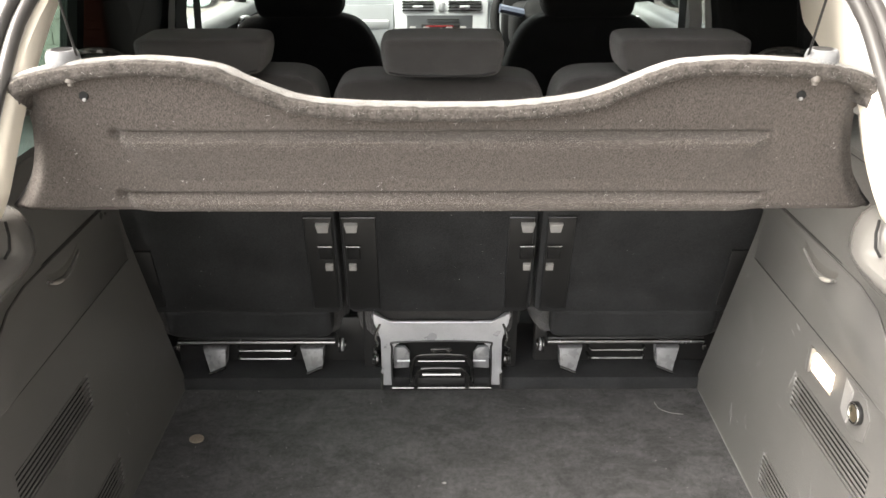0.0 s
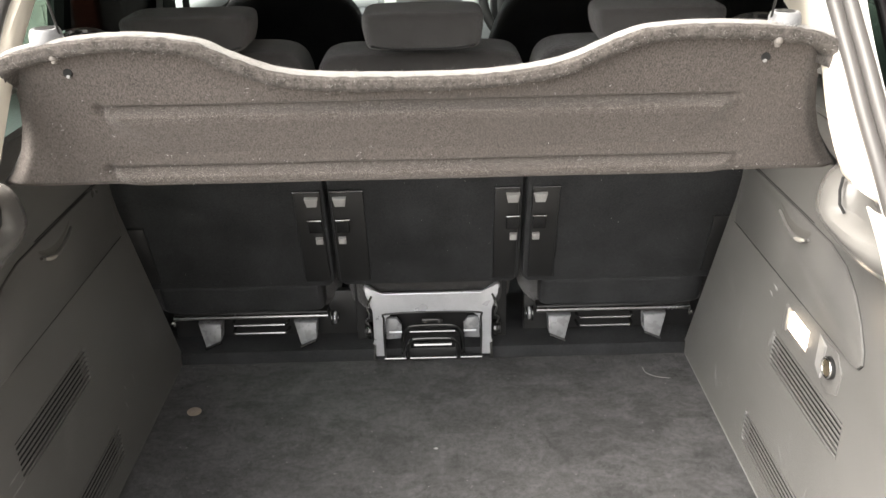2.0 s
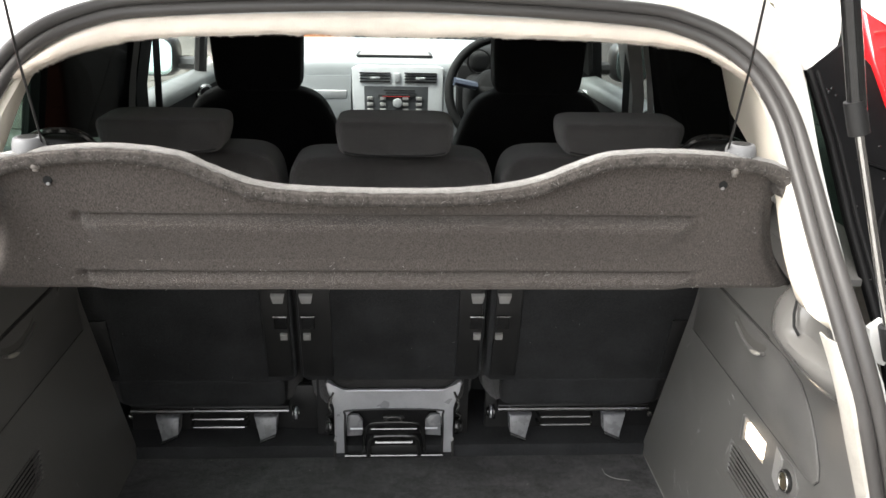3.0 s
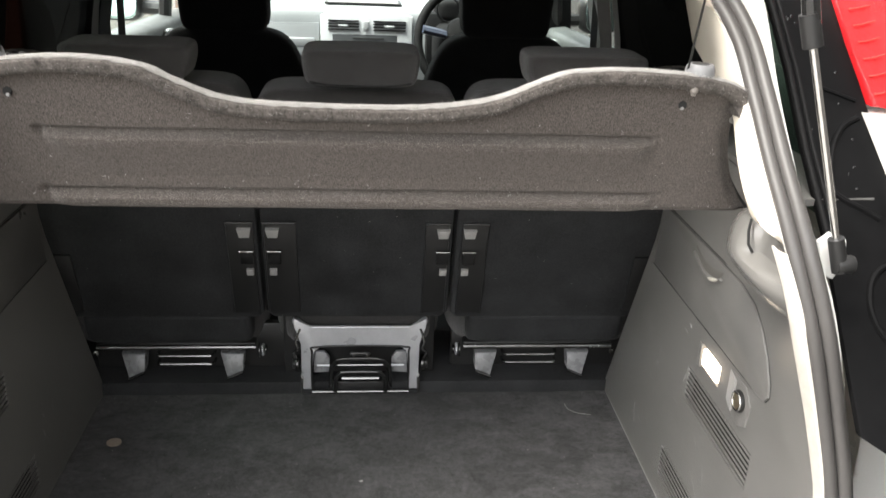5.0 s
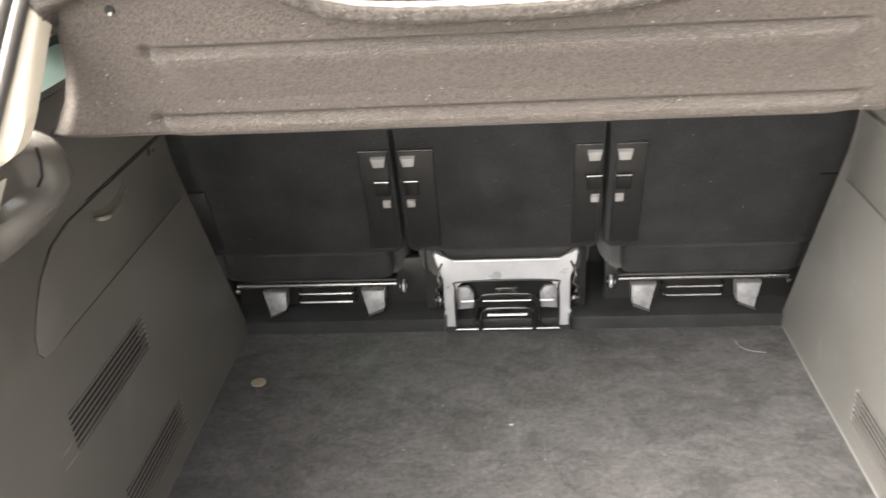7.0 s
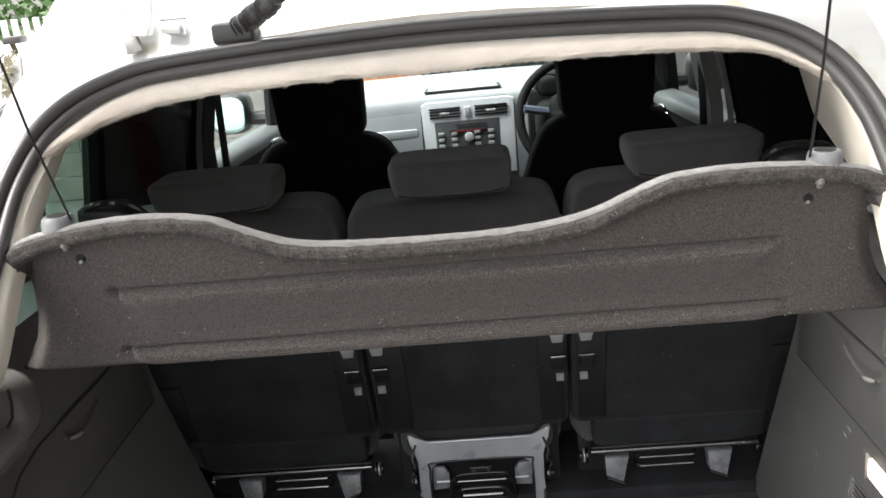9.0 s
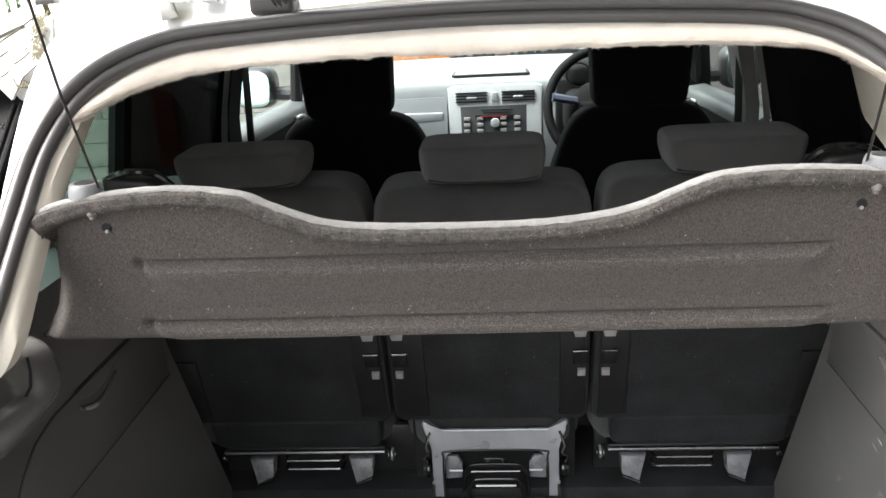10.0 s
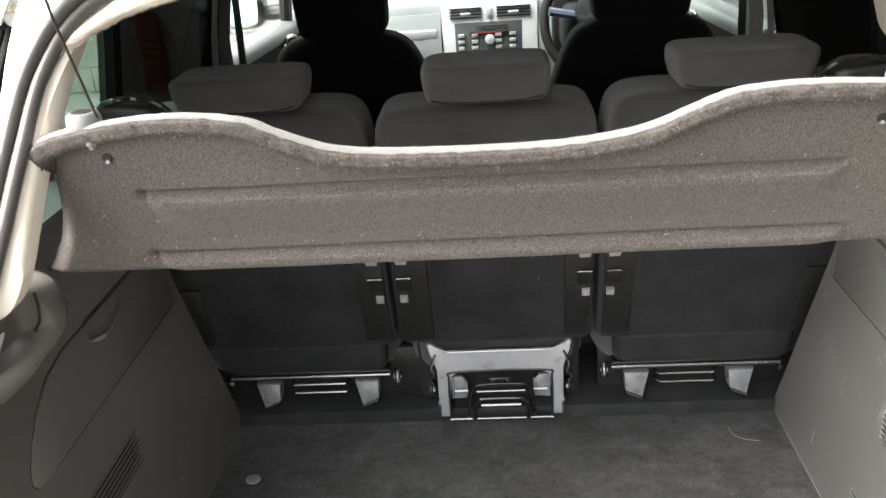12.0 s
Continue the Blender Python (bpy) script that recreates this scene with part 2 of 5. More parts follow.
M_STONE = material("pale_block_wall", (0.34, 0.33, 0.30), 0.9, vary=0.25, scale=5, bump=0.4, grain=120)
M_RADIO = material("radio_grey", (0.048, 0.050, 0.053), 0.4, vary=0.1, bump=0)
M_BLUE = material("blue_grey_boss", (0.045, 0.054, 0.078), 0.35, vary=0.1, bump=0)
M_LAMP = glow("boot_lamp_glow", (1.0, 0.84, 0.66), 1.1)
M_REDLED = glow("red_display", (0.30, 0.015, 0.015), 0.04)
M_TINT = glass("privacy_glass", (0.075, 0.078, 0.078), 0.10)
M_GREEN = glass("green_glass", (0.44, 0.535, 0.49), 0.6)
M_CLEAR = glass("clear_glass", (0.82, 0.86, 0.85), 0.0)
# wet glass whose dark reflection is put into the colour
M_DARKMIRROR = material("wet_mirror_dark_view", (0.14, 0.17, 0.165), 0.08, metal=1.0, vary=0.5, scale=90, bump=0.2, grain=120, depth=0.001)
M_MIRROR = material("mirror_glass", (0.46, 0.60, 0.575), 0.12, metal=1.0, vary=0.0, bump=0)


# ---- building helpers ----
def thing(name, at, label, category, group="", kind=""):
    ob = new(name)
    ob.location = at
    ob.empty_display_size = 0.05
    return tagged(ob, label, category, group, kind)


def part(name, bm, mat, parent=None, label="", smooth=True, weld=False):
    """Links a bmesh in world places as ONE mesh object under a thing or a part."""
    bmesh.ops.recalc_face_normals(bm, faces=bm.faces)
    me = bpy.data.meshes.new(name)
    bm.to_mesh(me)
    bm.free()
    me.materials.append(mat)
    if smooth:
        me.shade_smooth()
        me.set_sharp_from_angle(angle=radians(38))
    ob = new(name, me)
    if parent:
        ob.parent = parent
        if parent.type == "EMPTY":
            ob.matrix_parent_inverse = Matrix.Translation(parent.location).inverted()
    if label:
        ob["label"] = label
    return ob


def box(x0, x1, y0, y1, z0, z1, bevel=0.0, seg=2, m=None):
    bm = bmesh.new()
    bmesh.ops.create_cube(bm, size=1.0, matrix=Matrix.Translation(((x0 + x1) / 2, (y0 + y1) / 2, (z0 + z1) / 2)) @ Matrix.Diagonal((abs(x1 - x0), abs(y1 - y0), abs(z1 - z0), 1)))
    if bevel:
        bmesh.ops.bevel(bm, geom=bm.edges[:], offset=bevel, segments=seg, profile=0.5, affect="EDGES")
    if m:
        bmesh.ops.transform(bm, matrix=m, verts=bm.verts)
    return bm


def merged(*bms):
    base = bms[0]
    for other in bms[1:]:
        me = bpy.data.meshes.new("tmp")
        other.to_mesh(me)
        base.from_mesh(me)
        other.free()
        bpy.data.meshes.remove(me)
    return base


def prism(points, place, depth, bevel=0.0, seg=2):
    """A flat outline (u, v) put into the world by place(u, v, d), for d from 0 to depth, with bevelled edges."""
    bm = bmesh.new()
    rings = [[bm.verts.new(place(u, v, d)) for u, v in points] for d in (0.0, depth)]
    n = len(points)
    bm.faces.new(rings[0][::-1])
    front = bm.faces.new(rings[1])
    for i in range(n):
        bm.faces.new((rings[0][i], rings[0][(i + 1) % n], rings[1][(i + 1) % n], rings[1][i]))
    if bevel:
        bmesh.ops.bevel(bm, geom=list(front.edges), offset=bevel, segments=seg, profile=0.5, affect="EDGES")
    return bm


def spline(points, per=6, closed=False):
    """A smooth line through the points (Catmull-Rom)."""
    p = [Vector(q) for q in points]
    n, out = len(p), []
    for i in range(n if closed else n - 1):
        a, b, c, d = (p[(i + k) % n] if closed else p[min(max(i + k, 0), n - 1)] for k in (-1, 0, 1, 2))
        for s in range(per):
            t = s / per
            out.append(0.5 * (2 * b + (c - a) * t + (2 * a - 5 * b + 4 * c - d) * t * t + (3 * b - a - 3 * c + d) * t ** 3))
    if not closed:
        out.append(p[-1])
    return out


def tube(points, r, sides=10, closed=False, flat=1.0, axis=None, caps=True):
    """A round bar along a line; flat squashes it along axis."""
    pts = [Vector(q) for q in points]
    n, bm, rings, up = len(pts), bmesh.new(), [], None
    for i, q in enumerate(pts):
        a, b = (pts[(i - 1) % n], pts[(i + 1) % n]) if closed else (pts[max(i - 1, 0)], pts[min(i + 1, n - 1)])
        t = (b - a).normalized()
        ref = Vector(axis) if axis else (up or (Vector((0, 0, 1)) if abs(t.z) < 0.9 else Vector((0, 1, 0))))
        s = t.cross(ref).normalized()
        up = s.cross(t).normalized()
        rad = r[i] if isinstance(r, (list, tuple)) else r
        rings.append([bm.verts.new(q + s * (rad * math.cos(2 * math.pi * k / sides)) + up * (rad * flat * math.sin(2 * math.pi * k / sides))) for k in range(sides)])
    for i in range(n if closed else n - 1):
        x, y = rings[i], rings[(i + 1) % n]
        for k in range(sides):
            bm.faces.new((x[k], x[(k + 1) % sides], y[(k + 1) % sides], y[k]))
    if caps and not closed:
        bm.faces.new(rings[0][::-1])
        bm.faces.new(rings[-1])
    return bm


def sheet(rows, thick=None):
    """A surface through rows of points; thick is a vector that gives it depth."""
    bm = bmesh.new()
    g = [[bm.verts.new(q) for q in row] for row in rows]
    for a, b in zip(g, g[1:]):
        for i in range(len(a) - 1):
            bm.faces.new((a[i], a[i + 1], b[i + 1], b[i]))
    if thick is not None:
        t = Vector(thick)
        h = [[bm.verts.new(v.co + t) for v in row] for row in g]
        for a, b in zip(h, h[1:]):
            for i in range(len(a) - 1):
                bm.faces.new((a[i], b[i], b[i + 1], a[i + 1]))
        loop = g[0] + [r[-1] for r in g[1:]] + g[-1][-2::-1] + [r[0] for r in g[-2:0:-1]]
        back = h[0] + [r[-1] for r in h[1:]] + h[-1][-2::-1] + [r[0] for r in h[-2:0:-1]]
        for i in range(len(loop)):
            j = (i + 1) % len(loop)
            bm.faces.new((loop[i], back[i], back[j], loop[j]))
    return bm


def pad(w, d, h, place, power=4.0, cuts=14, puff=None):
    """A cushion: a box with well rounded edges, w by d by h about the origin, put into the world by place(x, y, z)."""
    bm = bmesh.new()
    bmesh.ops.create_cube(bm, size=2.0)
    bmesh.ops.subdivide_edges(bm, edges=bm.edges[:], cuts=cuts, use_grid_fill=True)
    for v in bm.verts:
        x, y, z = v.co
        k = (abs(x) ** power + abs(y) ** power + abs(z) ** power) ** (1 / power)
        x, y, z = x / k, y / k, z / k
        if puff:
            x, y, z = puff(x, y, z)
        v.co = place(x * w / 2, y * d / 2, z * h / 2)
    return bm


def disc(center, axis, r, depth, sides=24, bevel=0.0):
    a = Vector(axis).normalized()
    bm = bmesh.new()
    bmesh.ops.create_cone(bm, cap_ends=True, segments=sides, radius1=r, radius2=r, depth=depth, matrix=Matrix.Translation(center) @ a.to_track_quat("Z", "Y").to_matrix().to_4x4())
    if bevel:
        bmesh.ops.bevel(bm, geom=[e for e in bm.edges if len(e.link_faces) == 2 and e.calc_face_angle(0) > 1.0], offset=bevel, segments=2, profile=0.5, affect="EDGES")
    return bm


def smoothstep(a, b, x):
    t = min(max((x - a) / (b - a), 0.0), 1.0)
    return t * t * (3 - 2 * t)


def follow(points, s):
    """The value at s of a line through (s, value) points."""
    for (a, u), (b, v) in zip(points, points[1:]):
        if s <= b:
            return u + (v - u) * max(0.0, (s - a) / (b - a))
    return points[-1][1]


# ---- the plan: the load floor is z = 0, the car's length runs along y ----
GROUND_Z = -0.66
WALL_X = 0.525


def gate_y(z):
    """Where the tailgate opening lies, by height: upright below, raked above."""
    if z < 0.56:
        return 0.06 + 0.1 * (z - 0.3)
    d = z - 0.56
    return 0.086 + 0.1 * d + d * d / 0.28 if d < 0.14 else 0.17 + 1.1 * (z - 0.70)


# the inner line of the door seal, from the sill to the middle of the header: (x, z)
SEAL_IN = [(0.0, -0.03), (0.3, -0.03), (0.46, 0.0), (0.528, 0.1), (0.534, 0.25), (0.517, 0.37), (0.495, 0.46), (0.466, 0.56), (0.4435, 0.6448), (0.4358, 0.7154), (0.4347, 0.774), (0.4301, 0.8315), (0.4052, 0.8774), (0.3512, 0.9067), (0.2665, 0.92), (0.0, 0.929)]


def seal_x(z):
    side = [(q[1], q[0]) for q in SEAL_IN[2:13]]
    return follow(side, z)


def seat_y(z):
    """The carpeted back of the rear seats leans."""
    return 0.84 - 0.28 * (z - 0.303)


def shelf_y(z):
    return 0.285 - 0.25 * (z - 0.70)


# ---- ground and surroundings ----
bm = bmesh.new()
bmesh.ops.create_grid(bm, x_segments=60, y_segments=60, size=150)
for v in bm.verts:
    v.co.z = GROUND_Z + (0.01 * noise.noise(v.co * 0.3) if v.co.length < 20 else 0)
tagged(part("ground", bm, M_GROUND), "worn grey paved driveway under the parked car", "ground", kind="structure")

# ---- load floor and sill ----
def carpet_edge(x):
    """The rear edge of the carpet bows towards the bumper in the middle."""
    return 0.131 + 0.088 * smoothstep(0.09, 0.53, abs(x)) ** 0.9


rows = []
for j in range(41):
    v = j / 40
    row = []
    for i in range(61):
        x = -0.532 + 1.064 * i / 60
        y = carpet_edge(x) + (1.12 - carpet_edge(x)) * v
        z = 0.0015 * noise.noise(Vector((x * 9, y * 9, 0))) - 0.012 * smoothstep(0.03, 0.0, v)
        row.append((x, y, z))
    rows.append(row)
tagged(part("floor", sheet(rows, (0, 0, -0.02)), M_CARPET), "charcoal carpeted load floor with pale scuffs", "floor", kind="structure")

sill = thing("trim_sill", (0, 0.05, 0), "light grey ribbed plastic sill of the boot opening", "sill", kind="structure")
rows = []
for j in range(13):
    v = j / 12
    row = []
    for i in range(49):
        x = -0.545 + 1.09 * i / 48
        y1 = carpet_edge(x) - 0.001
        y = 0.015 + (y1 - 0.015) * v
        z = 0.006 - 0.022 * (1 - v) ** 3 - 0.004 * smoothstep(0.95, 1.0, v)
        row.append((x, y, z))
    rows.append(row)
part("sill_plate", sheet(rows, (0, 0, -0.018)), M_SILL, sill)
for k in range(36):
    x = -0.53 + k * 0.0303
    if -0.085 < x < 0.06 or abs(x) > 0.505:
        continue
    pts = [(x, 0.05 + (carpet_edge(x) - 0.062) * t, 0.0055 - 0.022 * (1 - (0.035 + (carpet_edge(x) - 0.062) * t) / (carpet_edge(x) - 0.016)) ** 3) for t in (0.0, 0.35, 0.7, 0.97)]
    part("rib", tube(pts, 0.0030, 6, flat=0.8), M_GREYPL, sill)
part("striker_recess", box(-0.08, 0.055, 0.05, 0.118, 0.002, 0.0105, 0.003), M_GROOVE_SHADE, sill, "black recess")
part("striker", tube(spline([(-0.035, 0.07, 0.006), (-0.035, 0.07, 0.03), (-0.03, 0.07, 0.036), (0.01, 0.07, 0.036), (0.015, 0.07, 0.03), (0.015, 0.07, 0.006)], 4), 0.005, 8), M_CHROME, sill, "steel striker loop")


# ---- side trim of the boot ----
RIDGE = [(0.0, 0.223), (0.053, 0.186), (0.086, 0.169), (0.135, 0.150), (0.30, 0.135)]


def wall_x(y, z):
    """Flat beside the floor, sweeping in to the door seal at the rear and at the shelf's height."""
    flat = WALL_X - 0.018 * smoothstep(0.42, 0.60, z)
    rear = seal_x(z) + 0.004
    x = rear + (flat - rear) * smoothstep(gate_y(z), 0.30, y)
    # the foot stays out at the carpet and sweeps in over the sill behind it
    ridge = follow(RIDGE, z)
    foot = 0.530 + (rear - 0.530) * min(1.0, max(0.0, (ridge - y) / (ridge - gate_y(z)))) ** 0.85
    foot -= 0.032 * min(1.0, max(0.0, ridge - y) / 0.03) * max(0.0, 1 - z / 0.12) ** 2
    return x + (foot - x) * smoothstep(0.26, 0.12, z) * smoothstep(0.36, 0.26, y)


def front_y(z):
    return 0.905 - 0.46 * z


Z_BREAKS = [0.0, 0.008, 0.016, 0.024, 0.034, 0.044, 0.056, 0.070, 0.086, 0.105, 0.122, 0.14, 0.18, 0.235, 0.293, 0.306, 0.320, 0.354, 0.372, 0.42, 0.46, 0.506, 0.54, 0.58, 0.61, 0.65]
Y_BREAKS = [0.25, 0.285, 0.305, 0.323, 0.345, 0.376, 0.442, 0.483, 0.51, 0.54, 0.58, 0.62]
HOLES = [(0.25, 0.483, 0.235, 0.293), (0.323, 0.54, 0.044, 0.105), (0.376, 0.442, 0.320, 0.354)]


def in_hole(y, z, sx=1):
    return any(a < y < b and c < z < d for a, b, c, d in HOLES[:3 if sx > 0 else 2])


def side_wall(sx, name):
    """The grey plastic side trim, with open vents, a lid with a grip and a lip that carries the shelf."""
    wall = thing(name, (sx * WALL_X, 0.5, 0), "grey grained plastic boot side trim with scuffs", "side trim", kind="structure")
    bm = bmesh.new()
    col = []
    for z in Z_BREAKS:
        g0, f = gate_y(z) + 0.004, front_y(z)
        ys = [g0 + (0.25 - g0) * k / 18 for k in range(18)] + Y_BREAKS + [0.62 + (f - 0.62) * k / 3 for k in (1, 2, 3)]
        col.append([(y, z) for y in ys])
    vert = [[bm.verts.new((sx * wall_x(y, z), y, z)) for y, z in row] for row in col]
    for j in range(len(col) - 1):
        for i in range(len(col[0]) - 1):
            cy = (col[j][i][0] + col[j + 1][i + 1][0]) / 2
            cz = (col[j][i][1] + col[j + 1][i + 1][1]) / 2
            if not in_hole(cy, cz, sx):
                bm.faces.new((vert[j][i], vert[j][i + 1], vert[j + 1][i + 1], vert[j + 1][i]))
    ret = bmesh.ops.extrude_face_region(bm, geom=bm.faces[:])
    for v in ret["geom"]:
        if isinstance(v, bmesh.types.BMVert):
            v.co.x += sx * 0.012
    part("panel", bm, M_PLASTIC, wall)

    # vents: a near-black plate paints the shade behind, horizontal slats in the opening
    for (a, b, c, d), count in ((HOLES[0], 7), (HOLES[1], 7)):
        grille = part("vent", box(sx * (WALL_X + 0.0135), sx * (WALL_X + 0.017), a - 0.004, b + 0.004, c - 0.004, d + 0.004), M_GROOVE_SHADE, wall, "near-black plate for the shade behind the slats")
        pitch = (d - c) / count
        slat = None
        for k in range(count):
            z = c + pitch * (k + 0.62)
            if slat is None:
                slat = part("slat", box(sx * (WALL_X - 0.0004), sx * (WALL_X + 0.0006), a - 0.002, b + 0.002, z - pitch * 0.24, z + pitch * 0.24, 0.0003, 1), M_PLASTIC, grille)
                z_first = z
            else:
                twin = new("slat", slat.data)
                twin.parent, twin.location = grille, (0, 0, z - z_first)
            # pale pad paints the highlight on the slat's end
            part("end_glint", pad(0.0012, 0.007, pitch * 0.55, lambda x, y, w: (sx * (WALL_X - 0.0006) + x, b - 0.003 + y, z + w), 2.5, 2), M_SCUFF_GLINT, grille, "pale slat end, its highlight put into the colour")

    # upper lid: a thin raised plate with a rounded rear corner, in a dark joint
    lid = [(0.695, 0.382), (0.300, 0.382), (0.262, 0.380), (0.236, 0.384), (0.226, 0.396), (0.228, 0.414), (0.244, 0.440), (0.268, 0.468), (0.300, 0.492), (0.345, 0.503), (0.420, 0.5035), (0.660, 0.5035)]
    place = lambda grow, off: (lambda u, v, dd: (sx * (wall_x(u, v) - off - dd), 0.46 + (u - 0.46) * grow, 0.443 + (v - 0.443) * (1 + (grow - 1) * 3)))
    part("joint", prism(lid, place(1.004, -0.002), 0.0028), M_GROOVE_SHADE, wall, smooth=False)
    lid_ob = part("lid", prism(lid, place(1.0, -0.001), 0.0042, 0.0014), M_PLASTIC, wall)
    arc = [(0.515 - 0.105 * t, 0.0, 0.499 - 0.026 * math.sin(math.pi * (0.15 + 0.75 * t)) - 0.004 * t) for t in [k / 12 for k in range(13)]]
    # recess darker, tip paler: shade and highlight are put into the colours
    part("grip_recess", tube([(sx * (wall_x(y - 0.008, z) - 0.0040), y - 0.008, z + 0.005) for y, _, z in arc], [0.004 + 0.008 * math.sin(math.pi * k / 12) for k in range(13)], 8, flat=0.2, axis=(1, 0, 0)), M_RECESS, lid_ob)
    part("grip", tube([(sx * (wall_x(y - 0.008, z) - 0.006), y - 0.008, z - 0.006) for y, _, z in arc], [0.0015 + 0.0025 * math.sin(math.pi * (0.1 + 0.8 * k / 12)) for k in range(13)], 8), M_PLASTIC, lid_ob)
    part("grip_tip", tube([(sx * (wall_x(y - 0.008, z) - 0.0085), y - 0.008, z - 0.006) for y, _, z in arc[7:12]], [0.001, 0.0028, 0.0032, 0.003, 0.0015], 8), M_EDGE_GLINT, lid_ob, "pale grip end, its highlight put into the colour")
    part("lower_joint", tube([(sx * (wall_x(y, 0.3795) - 0.0006), y, 0.3795) for y in (0.262, 0.30, 0.40, 0.52, 0.70)], 0.0012, 6), M_GROOVE_SHADE, wall)
    part("upper_joint", tube([(sx * (wall_x(y, 0.507) - 0.0002), y, 0.507) for y in (0.40, 0.48, 0.56, 0.665)], 0.0008, 6), M_GROOVE_SHADE, wall)

    # bulge below the pillar: a full drop below, a shallow cup with a rolled front flange above
    def bulge(x, y, z):
        yy, zz = 0.204 + y, 0.590 + z
        yy = max(yy, gate_y(zz) + 0.006)
        return (sx * min(0.508 - x, wall_x(yy, zz) + 0.003), yy, zz)
    def drop(x, y, z):
        low = max(0.0, -z)
        cup = smoothstep(0.10, 0.26, z) * smoothstep(0.22, -0.08, y) if x > 0 else 0.0
        return x * (1 - 0.70 * low ** 1.6) * (1 - 0.30 * cup) - 0.10 * low, y * (1 - 0.42 * low ** 1.5) - 0.10 * low, z
    part("bulge", pad(0.134, 0.200, 0.128, bulge, 2.7, 34, drop), M_BULGE, wall, "rounded grey cup-shaped bulge below the pillar")
    part("bulge_slot", tube([(sx * 0.4505, 0.218, 0.641), (sx * 0.4465, 0.212, 0.628), (sx * 0.4465, 0.207, 0.614), (sx * 0.4515, 0.203, 0.605)], 0.0016, 8, flat=0.7), M_GROOVE_SHADE, wall)
    # ledge that carries the shelf
    part("ledge", sheet([[(sx * (wall_x(y, 0.62) - 0.002), y, 0.652), (sx * 0.60, y, 0.655)] for y in (0.23, 0.3, 0.5, 0.64)], (0, 0, 0.008)), M_PLASTIC, wall)
    # scuffs left by loads
    rnd = random.Random(3 + sx)
    for k in range(20 if sx > 0 else 9):
        y, z, ln = rnd.uniform(0.30, 0.80), rnd.uniform(0.03, 0.33), rnd.uniform(0.006, 0.040)
        if in_hole(y, z) or z > 0.70 * (0.9 - y) / 0.46:
            continue
        a = rnd.choice((0.3, 1.2, 2.0)) + rnd.uniform(-0.6, 0.6)
        p = [(sx * (WALL_X - 0.0002), y + ln * t * math.cos(a), z + ln * t * math.sin(a)) for t in (0, 0.5, 1)]
        part("scuff", tube(p, [0.0002, rnd.choice((0.0005, 0.0007, 0.0010, 0.0019)), 0.0002], 5, flat=0.3, axis=(1, 0, 0)), M_SCUFF_GLINT, wall)
    # smeared clusters where boxes have rubbed
    marks = [(0.715, 0.330, 0.016, 1.9, 2), (0.622, 0.215, 0.026, 2.0, 4), (0.490, 0.255, 0.030, 1.9, 4), (0.690, 0.050, 0.030, 1.8, 4), (0.630, 0.105, 0.018, 2.1, 2), (0.537, 0.100, 0.020, 2.3, 3), (0.505, 0.345, 0.016, 0.3, 2)] if sx > 0 else [(0.205, 0.241, 0.040, 0.1, 2), (0.335, 0.020, 0.010, 1.2, 2), (0.60, 0.12, 0.020, 1.8, 2)]
    for y, z, ln, a, n in marks:
        for k in range(n):
            y0, z0, l0, a0 = y + rnd.gauss(0, 0.007), z + rnd.gauss(0, 0.008), ln * rnd.uniform(0.5, 1.1), a + rnd.uniform(-0.18, 0.18)
            bow = rnd.uniform(-0.12, 0.12) * l0
            p = [(sx * (wall_x(y0 + l0 * t * math.cos(a0), z0 + l0 * t * math.sin(a0)) - 0.0002), y0 + l0 * t * math.cos(a0) + bow * math.sin(math.pi * t), z0 + l0 * t * math.sin(a0)) for t in (0, 0.25, 0.5, 0.75, 1)]
            w = rnd.choice((0.0010, 0.0018, 0.0028))
            part("rub_mark", tube(p, [0.0002, w * 0.7, w, w * 0.5, 0.0002], 5, flat=0.25, axis=(1, 0, 0)), M_SCUFF_GLINT, wall)
    # foot of the panel: on the right its caught light is a paler colour
    part("foot_edge", tube([(sx * (wall_x(y, 0.004) - 0.0008), y, 0.0035) for y in (0.24, 0.32, 0.45, 0.60, 0.75, 0.87)], 0.0009, 6), M_SCUFF_GLINT if sx > 0 else M_PLASTIC, wall)
    return wall


side_wall(-1, "wall_left")
side_wall(1, "wall_right")

# boot lamp and power socket in the one side
lamp = thing("boot_lamp", (WALL_X, 0.409, 0.337), "small lit rectangular boot lamp in the side trim", "lamp")
part("lens", box(WALL_X - 0.003, WALL_X + 0.008, 0.380, 0.438, 0.3235, 0.3515, 0.003), M_LAMP, lamp, "glowing white lens")
part("bezel", box(WALL_X - 0.004, WALL_X + 0.004, 0.4425, 0.454, 0.316, 0.356, 0.002), M_PLASTIC, lamp)
socket = thing("power_socket", (WALL_X, 0.30, 0.345), "round brass twelve volt socket in a recessed plate", "socket")
part("plate", prism([(0.338, 0.372), (0.338, 0.318), (0.300, 0.305), (0.276, 0.318), (0.272, 0.352), (0.290, 0.372)], lambda u, v, d: (WALL_X - d + 0.001, u, v), 0.003, 0.001), M_PLASTIC, socket)
part("chamfer", prism([(0.342, 0.372), (0.342, 0.324), (0.318, 0.318), (0.318, 0.366)], lambda u, v, d: (WALL_X - 0.0022 - d * (0.342 - u) * 60, u, v), 0.002), M_GREYPL, socket)
part("collar", disc((WALL_X - 0.004, 0.30, 0.345), (1, 0, 0), 0.0155, 0.006, 28, 0.001), M_BLACKPL, socket)
